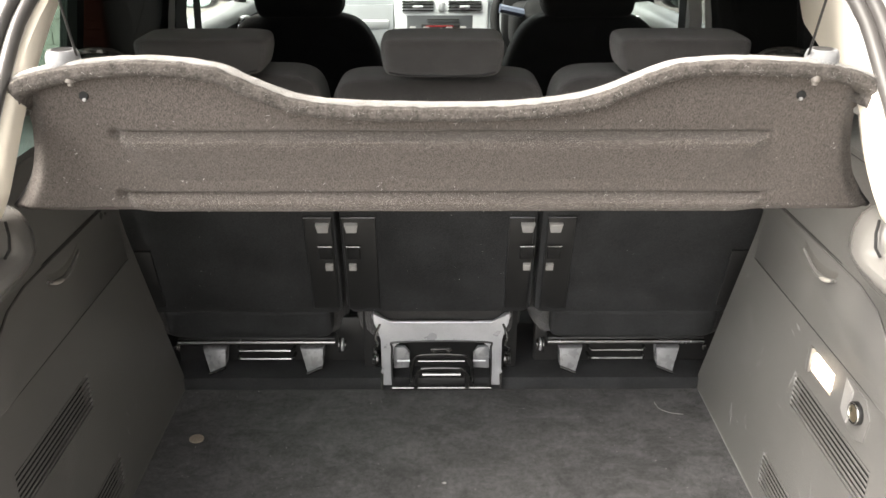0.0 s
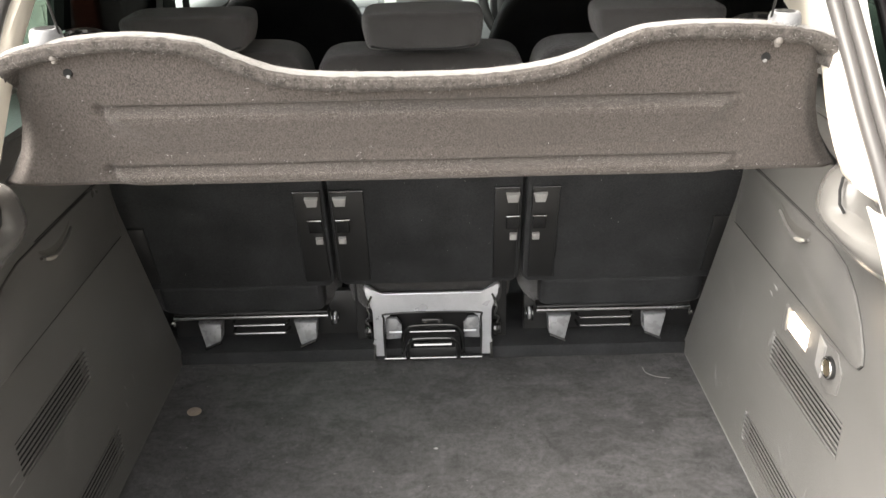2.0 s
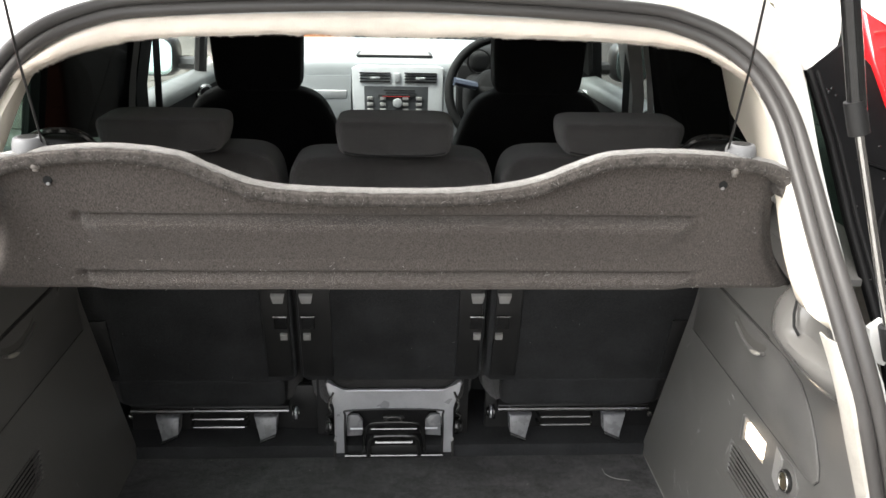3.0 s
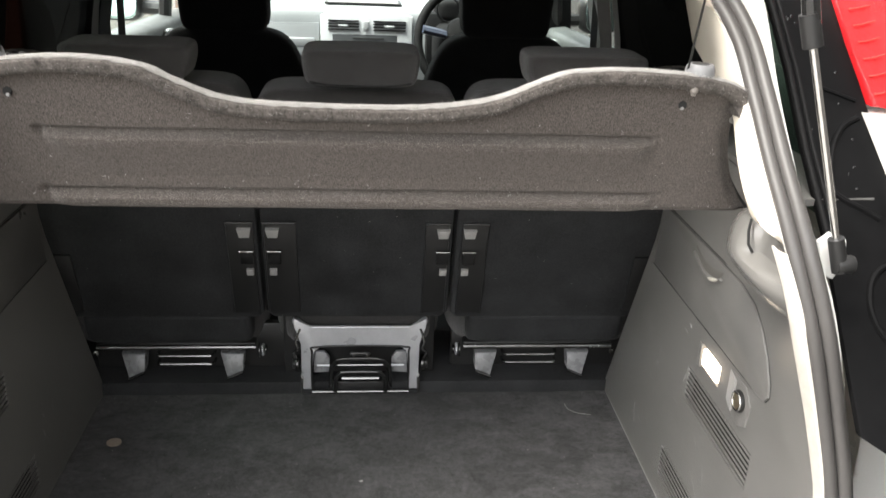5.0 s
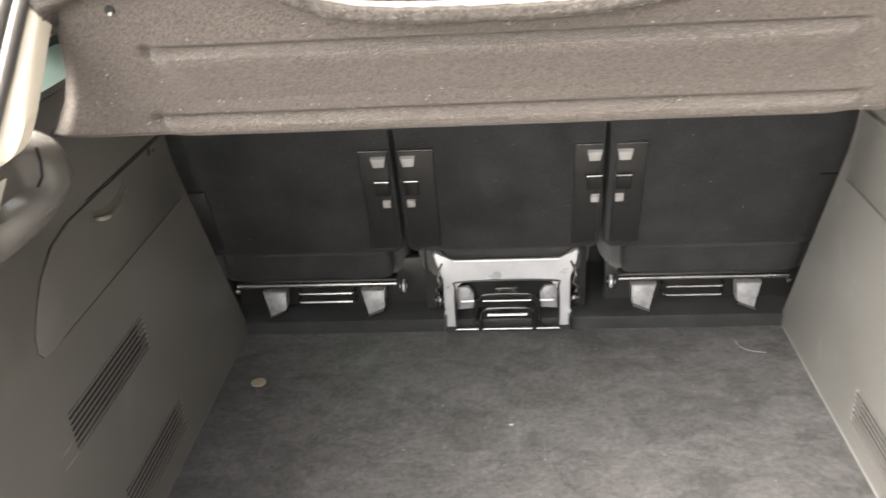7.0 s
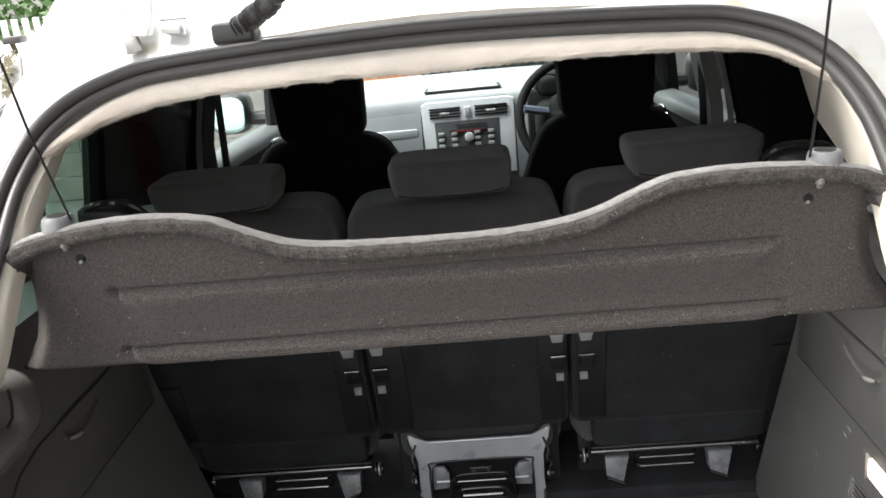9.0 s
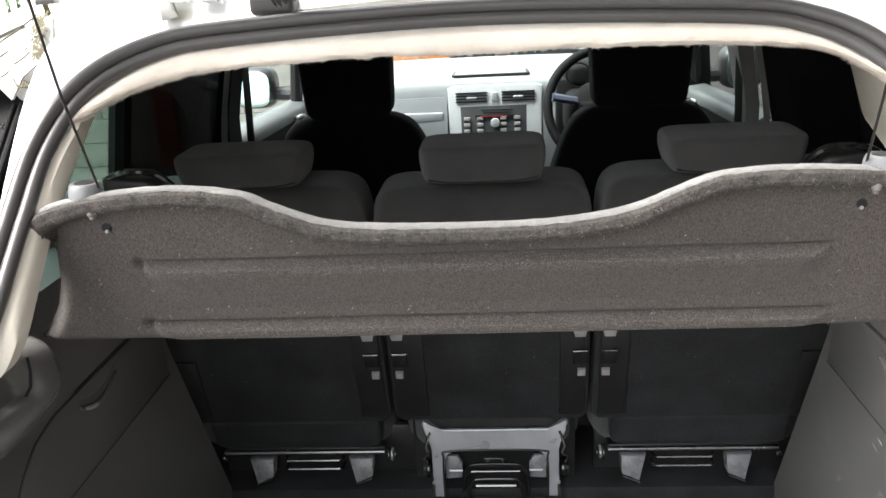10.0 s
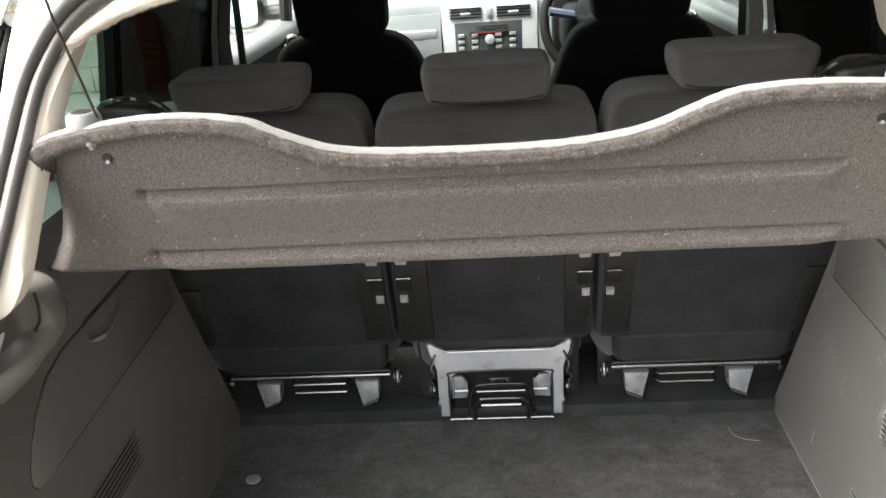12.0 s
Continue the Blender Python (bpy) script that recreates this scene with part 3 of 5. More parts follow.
part("ring", tube([(WALL_X - 0.0075, 0.30 + 0.0125 * math.cos(a), 0.345 + 0.0125 * math.sin(a)) for a in [2 * math.pi * k / 24 for k in range(24)]], 0.0016, 8, closed=True), M_CHROME, socket)
part("barrel", disc((WALL_X - 0.0045, 0.30, 0.345), (1, 0, 0), 0.0112, 0.0065, 24), M_SOCKET, socket)

# ---- door seal round the opening ----
seal = thing("door_seal", (0, 0.03, 0), "dark grey rubber double-lip tailgate seal", "seal")
half = [Vector((x, gate_y(z), z)) for x, z in SEAL_IN]
loop_in = [Vector((-q.x, q.y, q.z)) for q in reversed(half)] + half[1:-1]


def offset_loop(loop, out, back):
    """The loop moved outwards in the opening's plane and towards the rear."""
    mid, res = Vector((0, 0.12, 0.45)), []
    n = len(loop)
    for i, q in enumerate(loop):
        t = (loop[(i + 1) % n] - loop[(i - 1) % n]).normalized()
        side = t.cross(Vector((0, -0.86, 0.51)))
        if side.dot(q - mid) < 0:
            side = -side
        res.append(q + side.normalized() * out + Vector((0, -back, back * 0.3)))
    return res


fine_loop = spline(loop_in, 7, True)
part("inner_lip", tube(offset_loop(fine_loop, 0.0068, 0.004), 0.0076, 12, closed=True, axis=(0, 0.86, -0.51)), M_SEAL, seal)
part("outer_lip", tube(offset_loop(fine_loop, 0.0208, 0.009), 0.0080, 12, closed=True, axis=(0, 0.86, -0.51)), M_SEAL, seal)
part("web", tube(offset_loop(fine_loop, 0.0138, 0.000), 0.0055, 8, closed=True), M_SEAL, seal)

# ---- cream pillar trims and the fleece edge of the headliner ----
PILLAR_IN = {1: [(0.452, 0.641), (0.430, 0.656), (0.424, 0.669), (0.422, 0.706), (0.430, 0.756), (0.434, 0.798), (0.428, 0.838), (0.419, 0.862)], -1: [(0.446, 0.649), (0.432, 0.657), (0.425, 0.676), (0.425, 0.705), (0.427, 0.745), (0.426, 0.775), (0.421, 0.821), (0.414, 0.859)]}
pillars = []
for sx, nm in ((-1, "trim_pillar_left"), (1, "trim_pillar_right")):
    pl = thing(nm, (sx * 0.43, 0.2, 0.63), "cream plastic rear pillar trim", "pillar trim", kind="structure")
    outer = spline([(x, gate_y(z) + 0.002, z) for x, z in SEAL_IN[8:13]], 6)
    inner = spline([(x, gate_y(z) + 0.018, z) for x, z in PILLAR_IN[sx]], 6)
    rows = []
    for k in range(25):
        a, b = outer[int(k / 24 * (len(outer) - 1))], inner[int(k / 24 * (len(inner) - 1))]
        deep = Vector((0.477 + 0.33 * (0.848 - b.z), 0.60, b.z - 0.005))
        deep = b.lerp(deep, 0.10 if sx < 0 else 0.16 + 0.84 * smoothstep(0.74, 0.79, b.z))
        mid = b.lerp(deep, 0.08) + Vector((0, 0.02, 0))
        rows.append([Vector((sx * q.x, q.y, q.z)) for q in (a, a.lerp(b, 0.5) - Vector((0, 0.004, 0)), b, mid, b.lerp(deep, 0.5), deep)])
    part("cover", sheet(rows, (sx * 0.004, 0.004, 0)), M_PILLAR, pl)
    pillars.append(pl)
ceil_rows = []
fore = [(-0.60, 0.86), (-0.45, 0.945), (0.0, 0.985), (0.45, 0.945), (0.60, 0.86)]
for v in [k / 10 for k in range(11)]:
    y = 0.45 + v * 1.60
    ceil_rows.append([(x, y + 0.13 * (1 - v) * smoothstep(0.38, 0.50, abs(x)), (z - 0.035 * (1 - v) ** 2) - 0.05 * max(0, v - 0.75)) for x, z, *_ in [(q.x, q.y) for q in spline([(a, b, 0) for a, b in fore], 5)]])
tagged(part("ceiling", sheet(ceil_rows, (0, 0, 0.012)), M_LINING), "pale fabric headliner of the car", "headliner", kind="structure")
FLEECE_LEFT = [(0.412, 0.856), (0.397, 0.865), (0.369, 0.877), (0.336, 0.886), (0.275, 0.896), (0.12, 0.902)]
FLEECE = [(0.416, 0.861), (0.399, 0.873), (0.366, 0.890), (0.328, 0.895), (0.271, 0.899), (0.12, 0.902), (0.0, 0.9005)]
edge = spline([(-x, gate_y(z) + 0.008, z) for x, z in FLEECE_LEFT] + [(x, gate_y(z) + 0.008, z) for x, z in reversed(FLEECE)], 12)
top_line = [(0.4345, 0.858)] + SEAL_IN[12:]
top = spline([(-x, gate_y(z) + 0.004, z) for x, z in top_line[:-1]] + [(x, gate_y(z) + 0.004, z) for x, z in reversed(top_line)], 12)
rows = []
for k in range(161):
    a, b = top[int(k / 160 * (len(top) - 1))], edge[int(k / 160 * (len(edge) - 1))]
    wob = Vector((0, 0.0015 * noise.noise(Vector((b.x * 45, 1, 7))), 0.0022 * noise.noise(Vector((b.x * 40, 3, 0))) + 0.0012 * noise.noise(Vector((b.x * 150, 9, 0)))))
    roll = [a]
    for t in (0.15, 0.35, 0.55, 0.75, 0.90, 0.98):
        roll.append(a.lerp(b, t) - Vector((0, 0.013 * math.sin(math.pi * t) ** 0.7, 0)) + wob * t)
    rows.append(roll + [b + wob + Vector((0, 0.006, 0.0005)), b + Vector((0, 0.020, 0.006)) + wob, b + Vector((0, 0.05, 0.03))])
header = thing("trim_header", (0, 0.40, 0.92), "cream fleece headliner edge along the header", "header trim", kind="structure")
part("fleece_edge", sheet(rows, (0, 0.002, 0.002)), M_CREAM, header)
rows_fleece = rows

# ---- parcel shelf, drawn up steeply by its two cords ----
TOP = [(-0.449, 0.766), (-0.428, 0.781), (-0.363, 0.795), (-0.289, 0.799), (-0.228, 0.791), (-0.196, 0.776), (-0.158, 0.76), (-0.118, 0.752), (-0.053, 0.749), (0, 0.748), (0.06, 0.749), (0.114, 0.754), (0.157, 0.763), (0.196, 0.78), (0.232, 0.794), (0.289, 0.799), (0.35, 0.797), (0.405, 0.79), (0.438, 0.778), (0.449, 0.766)]
SIDE = [(0.0, 0.489), (0.12, 0.474), (0.3, 0.457), (0.5, 0.444), (0.7, 0.437), (0.9, 0.436), (1.0, 0.440)]
Z_LOW = 0.618


def top_z(x):
    return follow(TOP, x)


def bead(x, z, at, left, right, deep=0.007, tall=0.026):
    """A pressed bead: a fine crease above, a rounded shoulder that falls back below, a pit at either end."""
    d = at - z
    soft = 0.006 + 1.1 * max(0.0, d)
    along = smoothstep(left - 0.003, left + soft, x) * smoothstep(right + 0.003, right - soft, x)
    pit = 0.010 * (math.exp(-((x - left + 0.004) ** 2 + (d - 0.001) ** 2) / 2.6e-5) + 0.4 * math.exp(-((x - right - 0.004) ** 2 + (d - 0.001) ** 2) / 2.6e-5))
    if d <= 0.0:
        return along * 0.0042 * smoothstep(-0.0035, -0.0003, d) + pit
    rise = smoothstep(-0.001, 0.0100, d)
    return along * (0.0042 * (1 - rise) - deep * rise * (1 - min(1.0, max(0.0, d - 0.011) / tall))) + pit


shelf = thing("parcel_shelf", (0, 0.30, 0.62), "grey-brown felt parcel shelf tilted up on two cords", "parcel shelf")
rows = []
for j in range(241):
    v = j / 240
    w = follow(SIDE, v)
    row = []
    for i in range(241):
        x = w * (2 * i / 240 - 1)
        z = Z_LOW + v * (top_z(x * 0.985) - 0.006 - Z_LOW)
        y = shelf_y(z) + bead(x, z, 0.7165, -0.344, 0.347, 0.0100, 0.046) + bead(x, z, 0.641, -0.352, 0.358, 0.0100, 0.046)
        y += 0.0012 * noise.noise(Vector((x * 7, z * 7, 2)))
        y += 0.010 * smoothstep(0.94, 1.0, abs(x) / w) ** 2 + 0.006 * smoothstep(0.04, 0.0, v)
        row.append((x, y, z))
    rows.append(row)
part("board", sheet(rows, (0, 0.014, 0.002)), M_SHELF, shelf)
line = spline([(x, 0, z) for x, z in [(-0.434, 0.739), (-0.445, 0.744), (-0.4515, 0.755)] + TOP[1:-1] + [(0.4515, 0.755), (0.445, 0.744), (0.434, 0.739)]], 20)


def lip(section, wob=0.0, worn=0.0):
    """A band swept along the shelf's top line; the section is (towards the boot, up from the line)."""
    rows, n = [], len(line)
    for i, q in enumerate(line):
        t = (line[min(i + 1, n - 1)] - line[max(i - 1, 0)]).normalized()
        up = Vector((-t.z, 0, t.x))
        # sinks the band to the right: weaker light there, put into the shape
        low = worn * smoothstep(0.10, 0.26, q.x)
        k = 1.0 + 0.55 * smoothstep(85, 25, min(i, n - 1 - i)) - 0.15 * smoothstep(12, 0, min(i, n - 1 - i))
        row = []
        for a, b in section:
            p = q + up * ((b - low) * k) + Vector((0, 0, wob * noise.noise(q * 85 + Vector((a, b, 0)) * 60)))
            row.append((p.x, shelf_y(p.z) - a * k + wob * noise.noise(q * 45), p.z))
        rows.append(row)
    return sheet(rows, (0, 0.003, 0))


part("rim", lip([(-0.006, -0.0170), (0.003, -0.0170), (0.0105, -0.0164), (0.0150, -0.0148), (0.0170, -0.0122), (0.0175, -0.0098), (0.0171, -0.0082), (0.0164, -0.0068), (0.0166, -0.0048), (0.0152, -0.0020), (0.0118, -0.0004), (0.0055, 0.0000)], 0.0017), M_RIM, shelf, "thick fuzzy felt edge")
part("fleece_strip", lip([(0.0085, -0.0012), (0.0074, 0.0008), (0.0045, 0.0022), (-0.0005, 0.0026), (-0.0040, 0.0023), (-0.0062, 0.0006), (-0.0070, -0.0030)], 0.0007, 0.0006), M_FLEECE, shelf, "pale fleece along the top edge")
for sx in (-1, 1):
    part("edge_piping", tube([(sx * (follow(SIDE, v) + 0.002), shelf_y(Z_LOW + v * 0.13) + 0.020, Z_LOW + v * 0.13) for v in [k / 10 for k in range(11)]], 0.004, 8), M_BLACKPL, shelf)
    cap = part("cord_cap", merged(tube([(sx * 0.384, shelf_y(0.80) + 0.010, 0.790), (sx * 0.384, shelf_y(0.80) + 0.010, 0.800), (sx * 0.384, shelf_y(0.80) + 0.010, 0.8045), (sx * 0.384, shelf_y(0.80) + 0.010, 0.8060)], [0.0172, 0.0165, 0.0150, 0.0138], 28), disc((sx * 0.384, shelf_y(0.80) + 0.010, 0.8052), (0, 0, 1), 0.0135, 0.002, 28)), M_CAP, shelf, "grey plastic cord cap")
    part("bore", disc((sx * 0.384, shelf_y(0.80) + 0.010, 0.8064), (0, 0, 1), 0.0100, 0.001, 24), M_BLACKPL, cap)
    part("pin", merged(disc((sx * 0.373, shelf_y(0.780) - 0.014, 0.781), (0, 0.2, 1), 0.0046, 0.009, 16, 0.002), disc((sx * 0.373, shelf_y(0.774) - 0.015, 0.7755), (0, 0.2, 1), 0.0030, 0.005, 14, 0.0014)), M_PIN, shelf, "pale plastic pin end")
    part("eyelet", disc((sx * 0.3695, shelf_y(0.759) + 0.001, 0.7588), (0, -1, 0.25), 0.0046, 0.006, 20), M_GROOVE_SHADE, shelf)
    part("eyelet_stud", disc((sx * 0.3685, shelf_y(0.756) - 0.003, 0.7555), (0, -1, 0.25), 0.0018, 0.004, 12), M_GREYPL, shelf)
    cord = thing("shelf_cord", (sx * 0.36, 0.24, 0.80), "thin dark grey cord holding up the shelf", "cord", "shelf cords")
    part("cord", tube([(sx * 0.369, 0.268, 0.800), (sx * 0.348, 0.19, 0.90), (sx * 0.336, 0.145, 0.985), (sx * 0.31, 0.06, 1.15)], 0.0013, 6), M_BLACKPL, cord)


# loose fibres and lint: too many and too fine to count
def strands(name, parent, mat, label, roots, seed, long, thin):
    """Bent hairs; roots(rnd) gives a foot and a direction."""
    rnd = random.Random(seed)
    verts, faces = [], []
    for base, d in (r for r in roots(rnd)):
        d = d.normalized() * rnd.uniform(*long)
        s = Vector((rnd.uniform(-1, 1), rnd.uniform(-1, 1), rnd.uniform(-1, 1))).normalized() * thin
        bend = Vector((rnd.uniform(-1, 1), rnd.uniform(-1, 1), rnd.uniform(-1, 1))) * d.length * 0.25
        b = len(verts)
        verts += [base - s, base + s, base + d * 0.6 + bend + s * 0.7, base + d * 0.6 + bend - s * 0.7, base + d]
        faces += [(b, b + 1, b + 2, b + 3), (b + 3, b + 2, b + 4)]
    me = bpy.data.meshes.new(name)
    me.from_pydata(verts, [], faces)
    me.materials.append(mat)
    ob = new(name, me)
    if parent:
        ob.parent, ob.matrix_parent_inverse = parent, Matrix.Translation(parent.location).inverted()
    return tagged(ob, label, "" if parent else "lint", kind="stuff")


def edge_roots(rnd):
    for k in range(6500):
        x = rnd.uniform(-0.44, 0.44)
        z = top_z(x)
        up = rnd.random() < 0.95
        yield Vector((x, shelf_y(z) - (rnd.uniform(-0.004, 0.015) if up else 0.017), z + 0.0015 - (0.0 if up else rnd.uniform(0.004, 0.016)))), Vector((rnd.uniform(-1, 1), rnd.uniform(-1.0, 0.2), rnd.uniform(0.2, 1.0) if up else rnd.uniform(-0.8, 0.3)))


def lint_on_shelf(rnd):
    for k in range(150):
        x, z = rnd.uniform(-0.42, 0.43), rnd.uniform(0.625, 0.74)
        for j in range(rnd.choice((1, 1, 1, 2, 3))):
            p = Vector((x + rnd.gauss(0, 0.003), 0, z + rnd.gauss(0, 0.003)))
            p.y = shelf_y(p.z) - 0.0004 + 0.004 * (abs(p.z - 0.714) < 0.008) - 0.0045 * (p.z < 0.635)
            yield p, Vector((rnd.uniform(-1, 1), -0.25, rnd.uniform(-1, 1)))
    for k in range(60):
        x = rnd.gauss(0.02, 0.2)
        yield Vector((x, shelf_y(0.624) - 0.006, 0.621 + rnd.uniform(0, 0.012))), Vector((rnd.uniform(-1, 1), -0.4, rnd.uniform(-1, 0.6)))


# fuzz on the beads; its pale colour paints their lit upper shoulder
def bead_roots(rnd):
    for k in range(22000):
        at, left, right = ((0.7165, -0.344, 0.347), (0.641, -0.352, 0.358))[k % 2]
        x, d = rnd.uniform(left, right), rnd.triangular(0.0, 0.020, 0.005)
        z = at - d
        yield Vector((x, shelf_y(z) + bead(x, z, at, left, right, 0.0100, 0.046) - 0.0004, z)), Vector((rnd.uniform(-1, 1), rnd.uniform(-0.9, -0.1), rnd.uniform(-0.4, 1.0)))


def lint_on_seats(rnd):
    for k in range(90):
        x, z = rnd.choice((rnd.uniform(-0.52, 0.55), rnd.gauss(0.0, 0.15))), rnd.uniform(0.19, 0.50)
        yield on_back(x, z, 0.0012), Vector((rnd.uniform(-1, 1), -0.2, rnd.uniform(-1, 1)))


def lint_on_floor(rnd):
    for k in range(170):
        yield Vector((rnd.uniform(-0.5, 0.5), rnd.uniform(0.2, 0.88), 0.0022)), Vector((rnd.uniform(-1, 1), rnd.uniform(-1, 1), 0.1))


def header_roots(rnd):
    for k in range(24000):
        row = rows_fleece[rnd.randrange(len(rows_fleece))]
        i = rnd.choice((1, 2, 2, 3, 3, 4, 4, 5, 5, 6, 6, 7))
        q = row[i].lerp(row[i + 1], rnd.random()) + Vector((rnd.uniform(-0.003, 0.003), 0, 0))
        low = i > 4
        yield q, Vector((rnd.uniform(-1, 1), rnd.uniform(-0.9, 0.3) if low else -0.8, rnd.uniform(-1.0, 0.1) if low else rnd.uniform(-1.0, 0.6)))


strands("fuzz", shelf, M_FLEECE, "loose pale fibres on the felt edge", edge_roots, 11, (0.0015, 0.0055), 0.00016)
strands("nap", shelf, M_LIT_NAP, "nap along the pressed beads, paled to draw their lit shoulders", bead_roots, 15, (0.0008, 0.0024), 0.00012)
strands("lint", shelf, M_FLEECE, "pale lint on the felt", lint_on_shelf, 12, (0.0015, 0.004), 0.00035)
strands("carpet_lint", None, M_FLEECE, "scattered pale lint on the carpet", lint_on_floor, 13, (0.001, 0.004), 0.0004)
strands("fringe", header, M_CREAM, "loose cream fibres along the fleece edge", header_roots, 14, (0.0012, 0.0036), 0.00016)

# ---- rear seats ----


def on_back(x, z, out=0.0):
    """A point on the carpeted seat back, out towards the boot."""
    return Vector((x, seat_y(z) - out * 0.963, z - out * 0.27))


def back_plate(x0, x1, z0, z1, out, depth, bevel):
    return prism([(x0, z0), (x1, z0), (x1, z1), (x0, z1)], lambda u, v, d: on_back(u, v, out + d), depth, bevel)


def latch_plate(x0, x1, inner, low, seat):
    """The smooth black plate by the gap: two pale blocks and a dark square hook cover between."""
    pl = part("latch_plate", back_plate(x0, x1, 0.200, 0.412, -0.002, 0.007, 0.0035), M_BLACKPL, seat)
    part("lip", tube([on_back(x0, 0.412, 0.005), on_back(x1, 0.412, 0.005)], 0.0016, 6), M_GLOSS, pl)
    part("block", prism([(inner - 0.009, 0.385), (inner + 0.009, 0.385), (inner + 0.0125, 0.402), (inner - 0.0125, 0.402)], lambda u, v, d: on_back(u, v, 0.004 + d), 0.010, 0.002), M_GREYPL, pl, "pale grey plastic stop")
    part("hook_cover", back_plate(inner - 0.011, inner + 0.013, 0.326, 0.352, 0.003, 0.011, 0.002), M_GLOSS, pl)
    part("hook_edge", tube([on_back(inner - 0.012, 0.3535, 0.012), on_back(inner + 0.014, 0.3535, 0.012)], 0.0017, 6), M_CHROME, pl)
    part("block", back_plate(low - 0.0068, low + 0.0068, 0.298, 0.311, 0.004, 0.008, 0.0015), M_GREYPL, pl)


def headrest(x0, x1, z0, z1, seat):
    w, h = x1 - x0, z1 - z0
    taper = 0.05 if abs(x0 + x1) < 0.1 else 0.08
    def place(x, y, z):
        return Vector(((x0 + x1) / 2 + x * (1 - taper * smoothstep(0.01, -h / 2, z)), 0.736 + y - 0.16 * z, (z0 + z1) / 2 + z))
    hr = part("headrest", pad(w, 0.11, h, place, 7.5, 18), M_FABRIC, seat, "charcoal fabric headrest")
    def low_seam(t):
        return ((x0 + x1) / 2 + (t - 0.5) * w * 0.86, 0.682 + 0.003, z0 + 0.004 + 0.006 * (2 * t - 1) ** 4)
    part("seam", tube([low_seam(k / 12) for k in range(13)], 0.0014, 6), M_GROOVE_SHADE, hr)


def rear_seat(x0, x1, top, low, hx0, hx1, plates, label):
    seat = thing("rear_seat", ((x0 + x1) / 2, 0.95, 0.0), label, "car seat", "rear seats")
    cx, w = (x0 + x1) / 2, x1 - x0
    # stiff carpeted back board
    edge = 0.012
    pts = [(x0, low + edge), (x0 + edge, low), (x1 - edge, low), (x1, low + edge), (x1, 0.60), (x0, 0.60)]
    part("back_board", prism(pts, lambda u, v, d: on_back(u, v, d - 0.03), 0.03, 0.004), M_SEATBACK, seat)
    # upholstered backrest, seen over the shelf
    def place(x, y, z):
        zz = 0.435 + z
        return Vector((cx + x, seat_y(zz) + 0.071 + y, zz))
    part("backrest", pad(w - 0.002, 0.135, 2 * (top - 0.435), place, 9.5, 30), M_FABRIC, seat)
    def squab(x, y, z):
        return Vector((cx + x, 1.14 + y, 0.16 + z))
    part("cushion", pad(w - 0.004, 0.46, 0.15, squab, 6.0, 10), M_FABRIC, seat)
    headrest(hx0, hx1, 0.684 if abs(cx) < 0.1 else 0.687, 0.7455, seat)
    for a, b, inner, low in plates:
        latch_plate(a, b, inner, low, seat)
    return seat


left_seat = rear_seat(-0.60, -0.190, 0.677, 0.185, -0.462, -0.264, [(-0.246, -0.196, -0.212, -0.207)], "charcoal fabric outer rear seat with carpeted back")
mid_seat = rear_seat(-0.182, 0.172, 0.669, 0.186, -0.0925, 0.0945, [(-0.178, -0.118, -0.161, -0.164), (0.121, 0.166, 0.154, 0.158)], "charcoal fabric middle rear seat with carpeted back")
right_seat = rear_seat(0.180, 0.60, 0.675, 0.185, 0.266, 0.466, [(0.190, 0.240, 0.204, 0.200)], "charcoal fabric outer rear seat with carpeted back")


